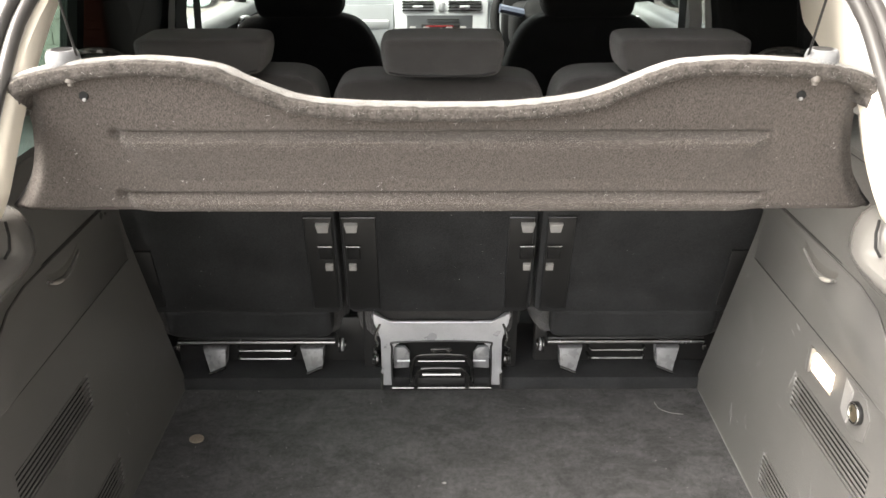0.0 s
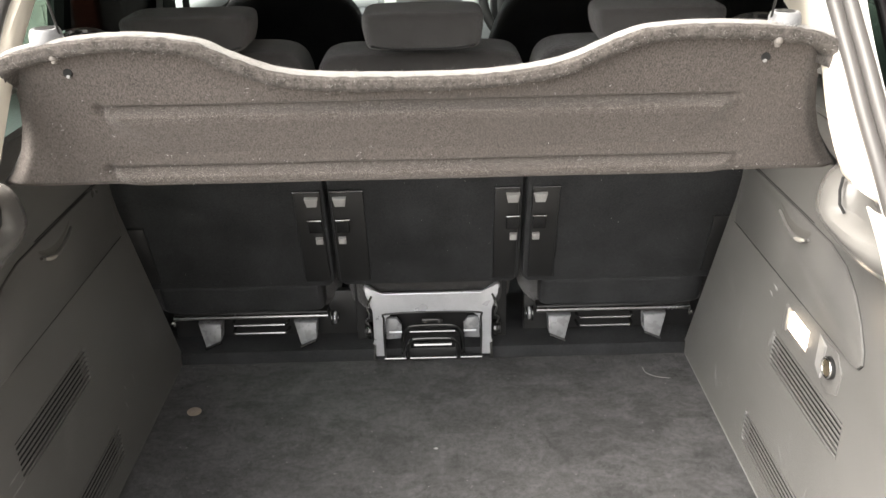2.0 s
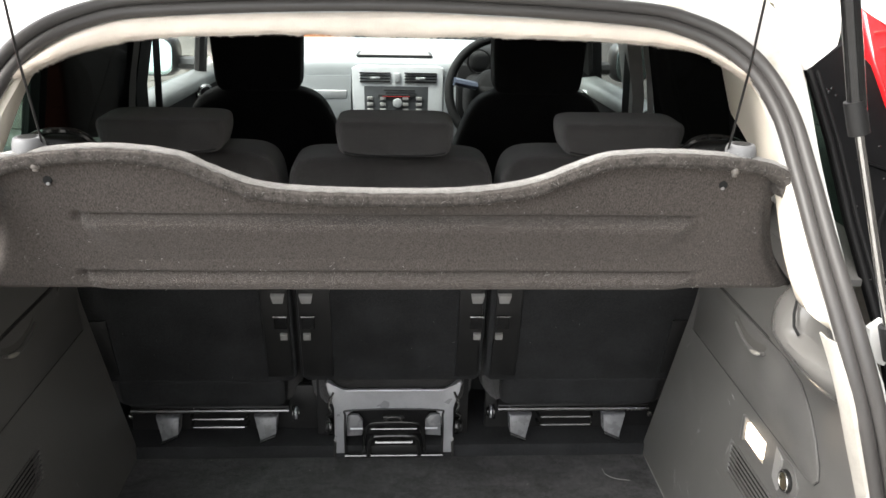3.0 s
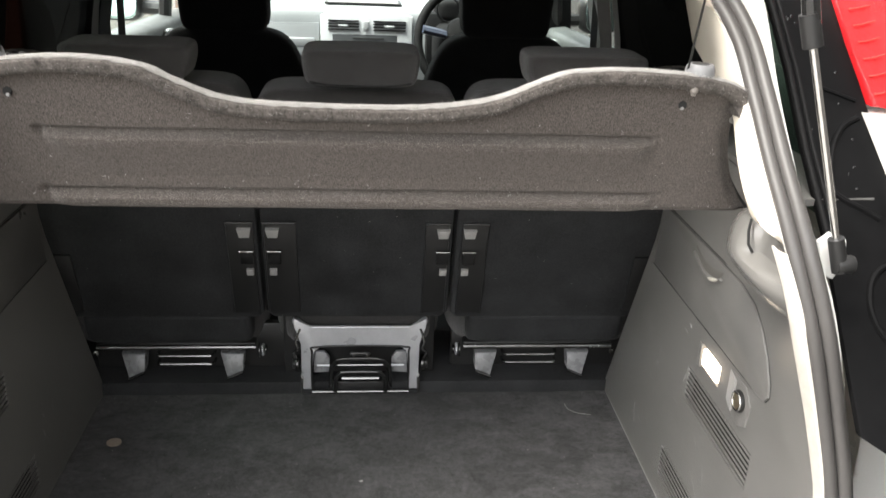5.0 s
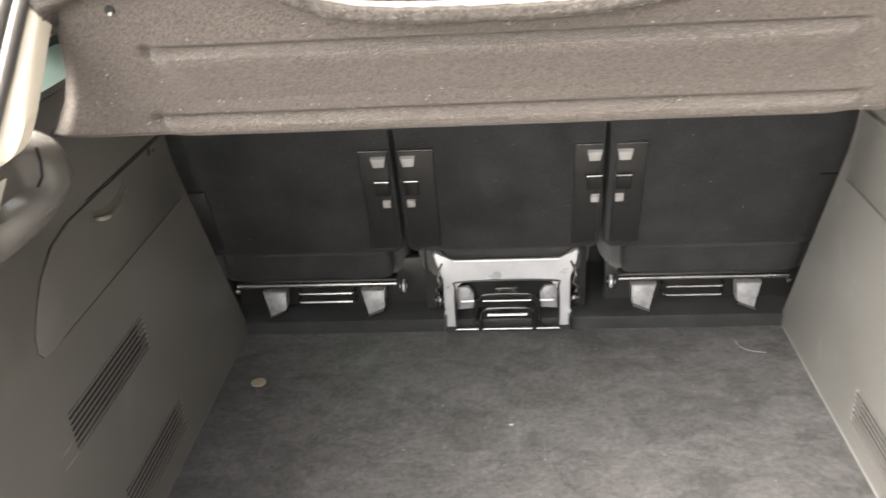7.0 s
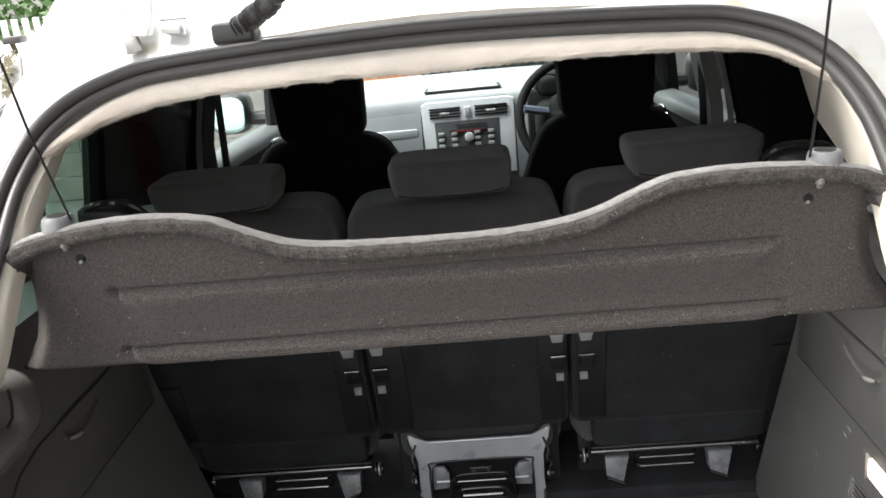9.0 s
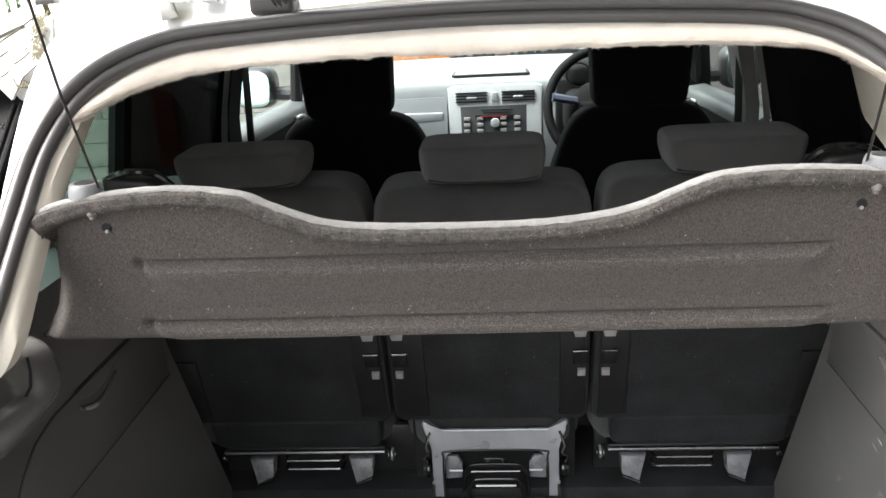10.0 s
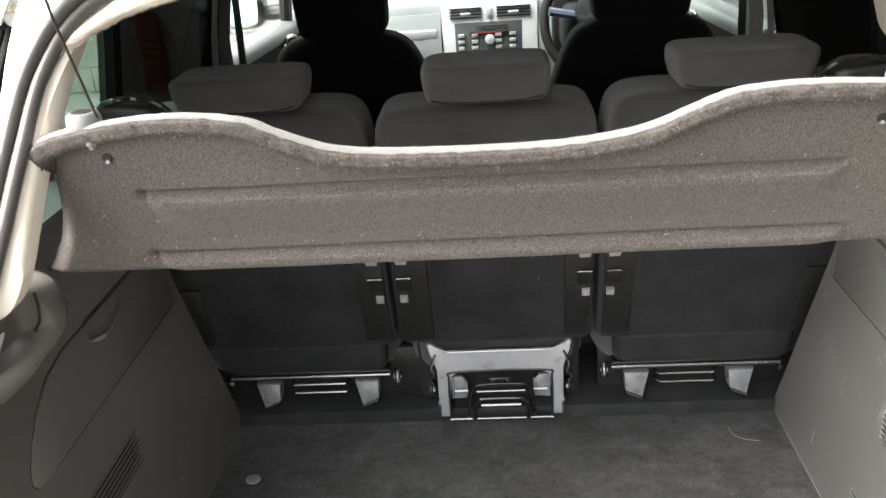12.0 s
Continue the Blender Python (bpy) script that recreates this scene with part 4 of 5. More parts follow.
def outer_base(seat, sx, shift):
    """Below an outer seat: a soft roll, a glossy bar, two pale latch blocks and a wire release loop between them."""
    xs = lambda a, b: (min(sx * a, sx * b) + shift, max(sx * a, sx * b) + shift)
    a, b = xs(0.218, 0.545)
    def roll(x, y, z):
        return Vector(((a + b) / 2 + x, 0.918 + y - 0.25 * z, 0.153 + z))
    part("roll", pad(b - a, 0.075, 0.075, roll, 9.0, 12), M_SEATBACK, seat, "padded carpet roll")
    a, b = xs(0.214, 0.53)
    part("tilt_bar", tube([(a, 0.899, 0.104), (b, 0.899, 0.104)], 0.0055, 10), M_WIRE, seat)
    part("rail", box(a, b, 0.902, 0.93, 0.098, 0.112, 0.003), M_BLACKPL, seat)
    part("back_plate", box(a - 0.02, b + 0.06, 0.955, 0.975, 0.0, 0.13, 0.004), M_BLACKPL, seat)
    for c, flip in ((0.263, 1), (0.461, -1)):
        cx = sx * c + shift
        flip = sx
        pts = [(cx + flip * u, v) for u, v in ((-0.0235, 0.0855), (0.0245, 0.0855), (0.011, 0.037), (-0.0215, 0.050))]
        block = part("latch_block", prism(pts if flip > 0 else pts[::-1], lambda u, v, d: (u, 0.935 - d - 0.30 * (0.083 - v), v), 0.030, 0.0035), M_BLOCK, seat, "pale grey plastic latch block")
        part("lower_lip", tube([(cx + flip * 0.011, 0.889, 0.036), (cx - flip * 0.0215, 0.892, 0.049)], 0.0028, 6), M_GLOSS, block)
    ca, cb = xs(0.300, 0.424)
    for z in (0.071, 0.052):
        part("loop_bar", tube([(ca + 0.004, 0.945, z), (ca + 0.005, 0.928, z), (ca + 0.010, 0.922, z), (cb - 0.010, 0.922, z), (cb - 0.005, 0.928, z), (cb - 0.004, 0.945, z)], 0.0032, 8), M_WIRE, seat)
    for k in range(3):
        part("hinge_washer", disc((sx * (0.206 - 0.006 * k) + shift, 0.905, 0.095), (1, 0, 0), 0.016 - 0.003 * k, 0.004, 20, 0.001), M_STEEL if k == 1 else M_GLOSS, seat)
    pa, pb = xs(0.532, 0.574)
    part("side_plate", back_plate(pa, pb, 0.205, 0.337, -0.002, 0.007, 0.002), M_BLACKPL, seat)
    part("bolt", disc((sx * 0.532 + shift, 0.897, 0.092), (0, 1, 0), 0.006, 0.006, 12, 0.001), M_CHROME, seat)


outer_base(left_seat, -1, 0.0)
outer_base(right_seat, 1, 0.0)

# middle seat: a pale pressed bracket with a wire release loop in its opening
def flat_y(u, v, d):
    return (u, 0.888 - d + 0.10 * (v - 0.02), v)


half_out = [(0.121, 0.016), (0.121, 0.116), (0.124, 0.138), (0.131, 0.154), (0.1385, 0.165), (0.135, 0.1715), (0.127, 0.170), (0.114, 0.159), (0.102, 0.1525)]
half_in = [(0.099, 0.016), (0.099, 0.096), (0.096, 0.105), (0.088, 0.1105), (0.078, 0.112)]
outline = [(-u, v) for u, v in half_out] + half_out[::-1] + half_in + [(-u, v) for u, v in half_in[::-1]]
bracket = part("bracket", prism(outline, flat_y, 0.012, 0.003, 3), M_STEEL, mid_seat, "pale grey painted steel bracket")
part("inner_lip", tube(spline([flat_y(u, v, 0.012) for u, v in [(-0.099, 0.018), (-0.099, 0.095), (-0.084, 0.1115), (0.084, 0.1115), (0.099, 0.095), (0.099, 0.018)]], 5), 0.0022, 8), M_BLACKPL, bracket)
# near-black plate paints the dark inside the bracket's opening
part("back_plate", box(-0.16, 0.155, 0.93, 0.95, 0.0, 0.18, 0.004), M_GROOVE_SHADE, mid_seat)
part("bead", tube([flat_y(u, 0.1535, 0.011) for u in (-0.100, 0.0, 0.100)], 0.0026, 8), M_STEEL, bracket)
for sx in (-1, 1):
    part("side_plate", prism([(sx * 0.097, 0.044), (sx * 0.066, 0.046), (sx * 0.064, 0.076), (sx * 0.074, 0.089), (sx * 0.097, 0.090)], lambda u, v, d: (u, 0.906 - d + 0.2 * (v - 0.06), v), 0.008, 0.002), M_BLOCK, mid_seat, "grey pressed inner plate")
    part("plate_fold", tube([(sx * 0.090, 0.897, 0.061), (sx * 0.064, 0.897, 0.061)], 0.0022, 6), M_STEEL, mid_seat)
    part("boss", disc((sx * 0.130, 0.905, 0.062), (1, 0, 0), 0.018, 0.010, 20, 0.003), M_GLOSS, mid_seat)
    part("boss_cap", disc((sx * 0.137, 0.905, 0.062), (1, 0, 0), 0.011, 0.008, 18, 0.002), M_BLACKPL, mid_seat)
    part("foot", prism([(sx * 0.124, 0.010), (sx * 0.1175, 0.010), (sx * 0.116, 0.046), (sx * 0.122, 0.052)], lambda u, v, d: (u, 0.876 - d, v), 0.008, 0.002), M_CHROME, mid_seat)
    part("tie", tube(spline([(sx * 0.122, 0.890, 0.150), (sx * 0.131, 0.878, 0.128), (sx * 0.127, 0.878, 0.110), (sx * 0.136, 0.884, 0.098), (sx * 0.131, 0.886, 0.084)], 5), 0.0026, 6), M_WIRE, mid_seat, "bent wire tie")
part("bottom_bar", tube([(-0.100, 0.870, 0.014), (0.100, 0.870, 0.014)], 0.0042, 10), M_WIRE, mid_seat)
part("shield", tube(spline([(-0.061, 0.880, 0.016), (-0.060, 0.876, 0.058), (-0.052, 0.874, 0.079), (-0.036, 0.873, 0.088), (0.036, 0.873, 0.088), (0.052, 0.874, 0.079), (0.060, 0.876, 0.058), (0.061, 0.880, 0.016)], 6), 0.0046, 10, flat=0.7), M_GLOSS, mid_seat, "black enamelled arch")
part("release_loop", tube(spline([(-0.052, 0.866, 0.018), (-0.050, 0.858, 0.048), (-0.043, 0.855, 0.064), (-0.030, 0.854, 0.070), (0.030, 0.854, 0.070), (0.043, 0.855, 0.064), (0.050, 0.858, 0.048), (0.052, 0.866, 0.018)], 6), 0.0050, 10), M_GLOSS, mid_seat, "black wire release loop")
for z, a, b, rad in ((0.052, -0.038, 0.038, 0.0042), (0.083, -0.046, 0.046, 0.0022)):
    part("cross_bar", tube([(a, 0.860, z), (b, 0.860, z)], rad, 8), M_WIRE, mid_seat)
part("lower_tray", prism([(-0.066, 0.014), (0.066, 0.014), (0.058, 0.034), (-0.058, 0.034)], lambda u, v, d: (u, 0.884 - d, v), 0.008, 0.002), M_BLACKPL, mid_seat)
part("tag_plate", box(-0.022, 0.022, 0.868, 0.876, 0.098, 0.106, 0.002), M_GLOSS, mid_seat, "small black plate with two studs")
for x in (-0.014, 0.014):
    part("stud", disc((x, 0.867, 0.1005), (0, 1, 0), 0.0025, 0.004, 10), M_CHROME, mid_seat)
tagged(part("step", box(-0.60, 0.60, 0.886, 1.12, -0.03, 0.028, 0.005), M_SEATBACK), "dark carpeted step below the rear seats", "step", kind="structure")

strands("seat_lint", None, M_FLEECE, "specks of pale lint on the seat backs", lint_on_seats, 16, (0.0008, 0.0022), 0.0004)

# ---- loose bits on the load floor ----
coin = thing("coin", (-0.458, 0.718, 0.001), "tarnished copper coin lying on the carpet", "coin")
part("disc", disc((-0.458, 0.718, 0.0022), (0.05, 0.03, 1), 0.0135, 0.0022, 28, 0.0005), M_COIN, coin)
crumb = thing("crumb", (0.004, 0.589, 0.001), "pale crumb on the carpet", "crumb")
part("grain", pad(0.007, 0.004, 0.003, lambda x, y, z: (0.004 + x, 0.589 + y, 0.0025 + z), 2.4, 3), M_GREYPL, crumb)
hair = thing("thread", (0.44, 0.80, 0.001), "thin curved pale thread on the carpet", "thread")
part("strand", tube(spline([(0.425, 0.835, 0.002), (0.428, 0.812, 0.003), (0.445, 0.797, 0.003), (0.472, 0.792, 0.002)], 6), 0.0005, 5), M_GREYPL, hair)

# ---- car body round the opening ----
body = thing("car_body", (0, 1.4, GROUND_Z), "white estate-backed car body with weathered dirty drain channel", "car")
flange_out = [(0.0, 1.0), (0.3597, 0.9952), (0.4384, 0.9704), (0.4819, 0.928), (0.4886, 0.8649), (0.4798, 0.7839), (0.477, 0.7228), (0.4797, 0.6544), (0.5013, 0.5839), (0.53, 0.48), (0.552, 0.38), (0.573, 0.25), (0.565, 0.1), (0.5, -0.03), (0.3, -0.07), (0.0, -0.07)]
inner = spline([(x, gate_y(z) - 0.004, z) for x, z in reversed(SEAL_IN)], 6)
outer = spline([(x, gate_y(z) + 0.012, z) for x, z in flange_out], 6)


def wide(points, n):
    """n points at even steps of length along a line."""
    d = [0.0]
    for a, b in zip(points, points[1:]):
        d.append(d[-1] + (b - a).length)
    res, i = [], 0
    for k in range(n):
        s = d[-1] * k / (n - 1)
        while i < len(d) - 2 and d[i + 1] < s:
            i += 1
        res.append(points[i].lerp(points[i + 1], (s - d[i]) / max(1e-9, d[i + 1] - d[i])))
    return res


# bare painted edge of the opening, inside the seal
for sx in (-1, 1):
    rows = []
    for k in range(25):
        z = 0.30 + 0.34 * k / 24
        w = 0.0015 + 0.006 * smoothstep(0.33, 0.60, z)
        x = seal_x(z)
        rows.append([(sx * (x + 0.004), gate_y(z) - 0.006, z), (sx * (x - w * 0.6), gate_y(z) - 0.003, z), (sx * (x - w), gate_y(z) + 0.006, z), (sx * (x - w), gate_y(z) + 0.02, z)])
    part("opening_edge", sheet(rows, (sx * 0.003, 0.002, 0)), M_EDGE_GLINT, body)
A, B = wide(inner, 90), wide(outer, 90)
for sx in (-1, 1):
    rows = []
    for a, b in zip(A, B):
        turn = b + Vector((0.004, 0.05, 0.0)) + (b - a).normalized() * 0.010
        rows.append([Vector((sx * q.x, q.y, q.z)) for q in (a, a.lerp(b, 0.5), b, b + Vector((0.002, 0.02, 0)), turn)])
    part("drain_channel", sheet(rows, (0, 0.006, 0.0)), M_CHANNEL, body, "white painted drain channel with dirt")
    # roof corner: the skin wraps outwards and forwards from the channel, above the lamp housing
    rows = []
    low_edge = [(0.40, 0.93), (0.455, 0.860), (0.552, 0.864), (0.589, 0.893), (0.611, 0.946), (0.651, 0.924), (0.72, 0.880), (0.80, 0.84)]
    for i in range(36):
        x = 0.40 + 0.40 * i / 35
        z0 = follow(low_edge, x)
        z1 = 1.10 - 0.115 * smoothstep(0.525, 0.552, x) - 0.25 * max(0.0, x - 0.552)
        rows.append([(sx * x, 1.1 * z - 0.535 + 0.042 * smoothstep(0.48, 0.54, x) + 0.10 * t * t, z) for t, z in [(k / 8, z0 + (z1 - z0) * k / 8) for k in range(9)]])
    part("roof_corner", sheet(rows, (0, 0.01, 0.0)), M_CHANNEL, body)
    if sx < 0:
        # grimy outer panel of the corner, its shade in the colour, folded along two lines
        grid = []
        for a, b in (((0.66, 0.985), (0.64, 0.88)), ((0.589, 0.952), (0.566, 0.895)), ((0.547, 0.977), (0.545, 0.884)), ((0.528, 0.963), (0.526, 0.872)), ((0.512, 0.955), (0.522, 0.895)), ((0.498, 0.921), (0.503, 0.913))):
            grid.append([(-a[0] + (a[0] - b[0]) * t, 1.1 * (a[1] + (b[1] - a[1]) * t) - 0.545 + (0.006 if 0.3 < t < 0.7 else 0.0) + 0.008 * (1 - t), a[1] + (b[1] - a[1]) * t) for t in (0.0, 0.28, 0.32, 0.6, 0.68, 1.0)])
        part("outer_panel", sheet(grid, (0, 0.006, 0)), M_GRIMY_SHADE, body, "grimy pale panel beside the drain channel, darkened for its shade")
    # outer quarter below the lamp
    rows = []
    for k in range(17):
        z = -0.25 + 0.97 * k / 16
        rows.append([(sx * x, y, z) for x, y in ((0.69 - 0.04 * smoothstep(0.5, 0.72, z), gate_y(z) + 0.20), (0.71 - 0.04 * smoothstep(0.3, 0.72, z), gate_y(z) + 0.13), (0.75 - 0.04 * smoothstep(0.3, 0.72, z), gate_y(z) + 0.16), (0.80 - 0.06 * smoothstep(0.3, 0.72, z), 0.35), (0.82 - 0.08 * smoothstep(0.3, 0.72, z), 0.9))])
    part("quarter_panel", sheet(rows, (0, 0.01, 0)), M_WHITE, body)
    # tail lamp: black housing flank with moulded ribs, red lens outside it
    def flank(u, v, d):
        return (sx * u, 0.228 + 1.1 * (v - 0.65) - d, v)
    pts = [(0.532, 0.863), (0.546, 0.868), (0.600, 0.900), (0.622, 0.869), (0.625, 0.745), (0.640, 0.690), (0.70, 0.60), (0.70, 0.45), (0.56, 0.45), (0.513, 0.475), (0.519, 0.532), (0.528, 0.617), (0.528, 0.708), (0.533, 0.786)]
    flank_ob = part("lamp_housing", prism(pts, flank, 0.010, 0.003), M_HOUSING, body, "black moulded lamp housing with water drops")
    for k, off in enumerate((0.0, 0.010)):
        part("edge_strip", tube([flank(u + off, v, 0.012) for u, v in [(0.535, 0.862), (0.536, 0.786), (0.531, 0.708), (0.531, 0.625)]], 0.0036 - 0.001 * k, 8), M_SOFTBLACK, flank_ob)
    part("moulded_ring", tube(spline([flank(u, v, 0.010) for u, v in [(0.609, 0.738), (0.583, 0.727), (0.561, 0.700), (0.554, 0.671), (0.561, 0.662), (0.584, 0.652), (0.600, 0.644)]], 6), 0.004, 8), M_HOUSING, flank_ob)
    part("moulded_ring", tube(spline([flank(u, v, 0.010) for u, v in [(0.640, 0.60), (0.600, 0.605), (0.573, 0.595), (0.560, 0.57), (0.570, 0.545), (0.61, 0.53)]], 6), 0.004, 8), M_HOUSING, flank_ob)
    part("moulded_rib", tube([flank(0.570, 0.768, 0.010), flank(0.612, 0.755, 0.010)], 0.003, 6), M_HOUSING, flank_ob)
    rnd = random.Random(5)
    for k in range(24):
        u, v = rnd.uniform(0.54, 0.60), rnd.uniform(0.66, 0.85)
        part("drop", pad(rnd.uniform(0.002, 0.005), 0.002, rnd.uniform(0.003, 0.007), lambda x, y, z: Vector(flank(u, v, 0.0105)) + Vector((x, y, z)), 2.0, 2), M_GLOSS, flank_ob)
    lens = [(0.624, 0.941), (0.620, 0.880), (0.621, 0.811), (0.626, 0.752), (0.66, 0.747), (0.72, 0.80), (0.72, 0.872), (0.651, 0.918)]
    def lens_at(u, v, d):
        return (sx * u, 0.232 + 1.1 * (v - 0.65) - d + 1.2 * max(0.0, u - 0.64) ** 1.3, v)
    lens_ob = part("tail_lamp", prism(lens, lens_at, 0.03, 0.006, 3), M_RED, body, "glossy red tail lamp lens")
    for k in range(9):
        v = 0.765 + 0.018 * k
        part("lens_rib", tube([lens_at(0.632, v, 0.0300), lens_at(0.642, v + 0.001, 0.0306), lens_at(0.67, v + 0.004, 0.030)], 0.0013, 6), M_RIB, lens_ob, "moulded lens rib")
    part("clear_section", prism([(0.6155, 0.744), (0.66, 0.744), (0.68, 0.62), (0.626, 0.668)], lens_at, 0.028, 0.005), M_CLEARL, lens_ob, "clear reversing lens")
    # gas strut
    strut = thing("gas_strut", (sx * 0.503, 0.118, 0.635), "gas strut with bright rod and black cylinder", "gas strut", "gas struts")
    p0, p1, p2 = Vector((sx * 0.503, 0.116, 0.630)), Vector((sx * 0.434, 0.129, 0.852)), Vector((sx * 0.375, 0.139, 1.10))
    part("rod", tube([p0, p1], 0.0040, 12), M_CHROME, strut)
    part("cylinder", tube([p1 - (p1 - p0).normalized() * 0.002, p2], 0.0086, 16), M_GLOSS, strut)
    part("collar", tube([p1 - (p1 - p0).normalized() * 0.004, p1 + (p1 - p0).normalized() * 0.028], 0.0098, 16), M_BLACKPL, strut)
    part("end_fitting", merged(tube([p0 + (p1 - p0).normalized() * 0.028, p0 + (p1 - p0).normalized() * -0.010], 0.0085, 12), disc(p0 + Vector((sx * 0.006, 0, -0.002)), (1, 0, 0), 0.010, 0.020, 14, 0.002)), M_BLACKPL, strut)
    part("ball_bracket", prism([(0.488, 0.645), (0.500, 0.655), (0.518, 0.648), (0.524, 0.622), (0.512, 0.602), (0.496, 0.608)], lambda u, v, d: (sx * u, 0.142 - d, v), 0.008, 0.003), M_WHITE, strut, "white painted bracket")

    # body seams, grime and moss in the bare corner of the channel
    def corner(x, z, out):
        return (sx * x, 1.1 * z - (0.551 if sx < 0 else 0.540) + (0.03 * smoothstep(0.48, 0.54, x) if sx > 0 else 0.0) - out, z)
    seams = [[(0.466, 0.897), (0.49, 0.8965), (0.511, 0.901)]] if sx > 0 else [[(0.571, 0.926), (0.547, 0.943), (0.526, 0.961)], [(0.570, 0.906), (0.547, 0.923)], [(0.556, 0.891), (0.540, 0.899), (0.538, 0.902)], [(0.534, 0.909), (0.524, 0.916), (0.520, 0.921)], [(0.529, 0.894), (0.519, 0.885), (0.508, 0.885)]]
    for pts in seams:
        part("seam", tube([corner(x, z, 0.001) for x, z in pts], 0.0009, 6), M_MOSS, body)
    rnd = random.Random(8)
    spots = ((0.471, 0.938, 0.004, 0.014, 50), (0.494, 0.932, 0.003, 0.013, 40), (0.477, 0.883, 0.007, 0.004, 26)) if sx > 0 else ((0.520, 0.952, 0.006, 0.010, 90), (0.514, 0.934, 0.006, 0.012, 120), (0.507, 0.920, 0.004, 0.006, 60), (0.515, 0.888, 0.006, 0.003, 16))
    for cx, cz, wx, wz, n in spots:
        spot = bmesh.new()
        for k in range(n):
            x, z = cx + rnd.gauss(0, wx * 0.6), cz + rnd.gauss(0, wz * 0.6)
            r = rnd.uniform(0.0005, 0.0016)
            spot = merged(spot, pad(2 * r, 0.0008, 2.6 * r, lambda u, v, w: Vector(corner(x, z, 0.001)) + Vector((u, v + 1.12 * w, w)), 2.0, 1))
        part("moss_patch", spot, M_MOSS, body, "dry moss and grime")

# roof, flanks and bonnet close the car round
rows = []
for k in range(15):
    y = 0.66 + 1.43 * k / 14
    rows.append([(x, y, 1.01 + 0.045 * math.sin(math.pi * k / 14) - 0.25 * (abs(x) / 0.72) ** 4 * 0.5) for x in [-0.66 + 1.32 * i / 16 for i in range(17)]])
part("roof", sheet(rows, (0, 0, 0.01)), M_WHITE, body)
rows = []
for k in range(9):
    y = 3.02 + 0.85 * k / 8
    rows.append([(x, y, 0.47 - 0.16 * (k / 8) ** 2 - 0.08 * (abs(x) / 0.8) ** 3) for x in [-0.8 + 1.6 * i / 12 for i in range(13)]])
part("bonnet", sheet(rows, (0, 0, -0.01)), M_WHITE, body)
for sx in (-1, 1):
    part("flank", sheet([[(sx * (0.74 + 0.07 * smoothstep(0.58, 0.2, z)), y, z) for y in (0.55, 0.9, 1.6, 2.3, 3.0, 3.6)] for z in (-0.45, -0.2, 0.1, 0.35, 0.52)], (sx * 0.02, 0, 0)), M_WHITE, body)
    for y in (0.42, 3.1):
        wh = part("wheel", disc((sx * 0.74, y, GROUND_Z + 0.31), (1, 0, 0), 0.31, 0.2, 40, 0.03), M_SEAL, body, "black road tyre")
        part("rim", disc((sx * 0.845, y, GROUND_Z + 0.31), (1, 0, 0), 0.21, 0.02, 30, 0.005), M_SILVER, wh)
part("underbody", box(-0.72, 0.72, 0.1, 3.7, -0.42, -0.06, 0.03), M_BLACKPL, body)
part("rear_bumper", pad(1.62, 0.34, 0.42, lambda x, y, z: (x, 0.10 + y + 0.12 * (abs(x) / 0.81) ** 2.5, -0.28 + z), 5.0, 10), M_WHITE, body)

# hinges and the cable gaiter at the header
hinge = part("tailgate_hinge", prism([(-0.362, 1.012), (-0.348, 0.982), (-0.337, 0.969), (-0.319, 0.968), (-0.321, 0.988), (-0.327, 1.012)], lambda u, v, d: (u, 1.1 * v - 0.606 - d, v), 0.016, 0.003), M_WHITE, body, "white painted hinge arm")
# the flank's darker paint stands for the shade under the hinge
part("hinge_flank", prism([(-0.365, 0.978), (-0.347, 0.980), (-0.337, 0.968), (-0.327, 0.953), (-0.345, 0.949), (-0.355, 0.972)], lambda u, v, d: (u, 1.1 * v - 0.606 - d, v), 0.004, 0.001), M_GRIMY_SHADE, body, "flank under the hinge, its shade put into the paint")
# flat grey plate: the pocket's shade is in its colour
slot = part("hinge_pocket", prism([(-0.314, 0.996), (-0.281, 0.984), (-0.278, 0.964), (-0.303, 0.967), (-0.311, 0.983)], lambda u, v, d: (u, 1.1 * v - 0.606 - d, v), 0.004, 0.001), M_STEEL, body, "grey pocket beside the hinge")
part("pocket_edge", tube([(-0.312, 0.472, 0.985), (-0.281, 0.472, 0.985)], 0.0022, 8), M_WHITE, slot)
part("pin", tube([(-0.306, 0.458, 0.974), (-0.284, 0.456, 0.972)], 0.006, 12), M_WHITE, slot)
gaiter = thing("cable_gaiter", (-0.22, 0.45, 0.96), "black corrugated rubber cable gaiter", "cable gaiter")
part("base", box(-0.243, -0.193, 0.430, 0.465, 0.950, 0.975, 0.006, 3), M_SEAL, gaiter)
spine = spline([(-0.213, 0.44, 0.967), (-0.190, 0.43, 0.979), (-0.162, 0.41, 0.995), (-0.13, 0.36, 1.03), (-0.10, 0.30, 1.08)], 14)
part("bellows", tube(spine, [0.0110 + 0.0028 * math.sin(k * 1.9) for k in range(len(spine))], 12), M_SEAL, gaiter)
stop = thing("bump_stop", (-0.519, 0.53, 0.96), "small black rubber bump stop", "bump stop")
part("stop", box(-0.531, -0.507, 0.515, 0.535, 0.972, 0.981, 0.002), M_SEAL, stop)
part("post", tube([(-0.524, 0.525, 0.973), (-0.524, 0.53, 0.960)], 0.0035, 8), M_MOSS, stop, "grimy post")

# raised tailgate overhead
gate = thing("tailgate", (0, 0.45, 1.03), "white tailgate standing wide open overhead", "tailgate")
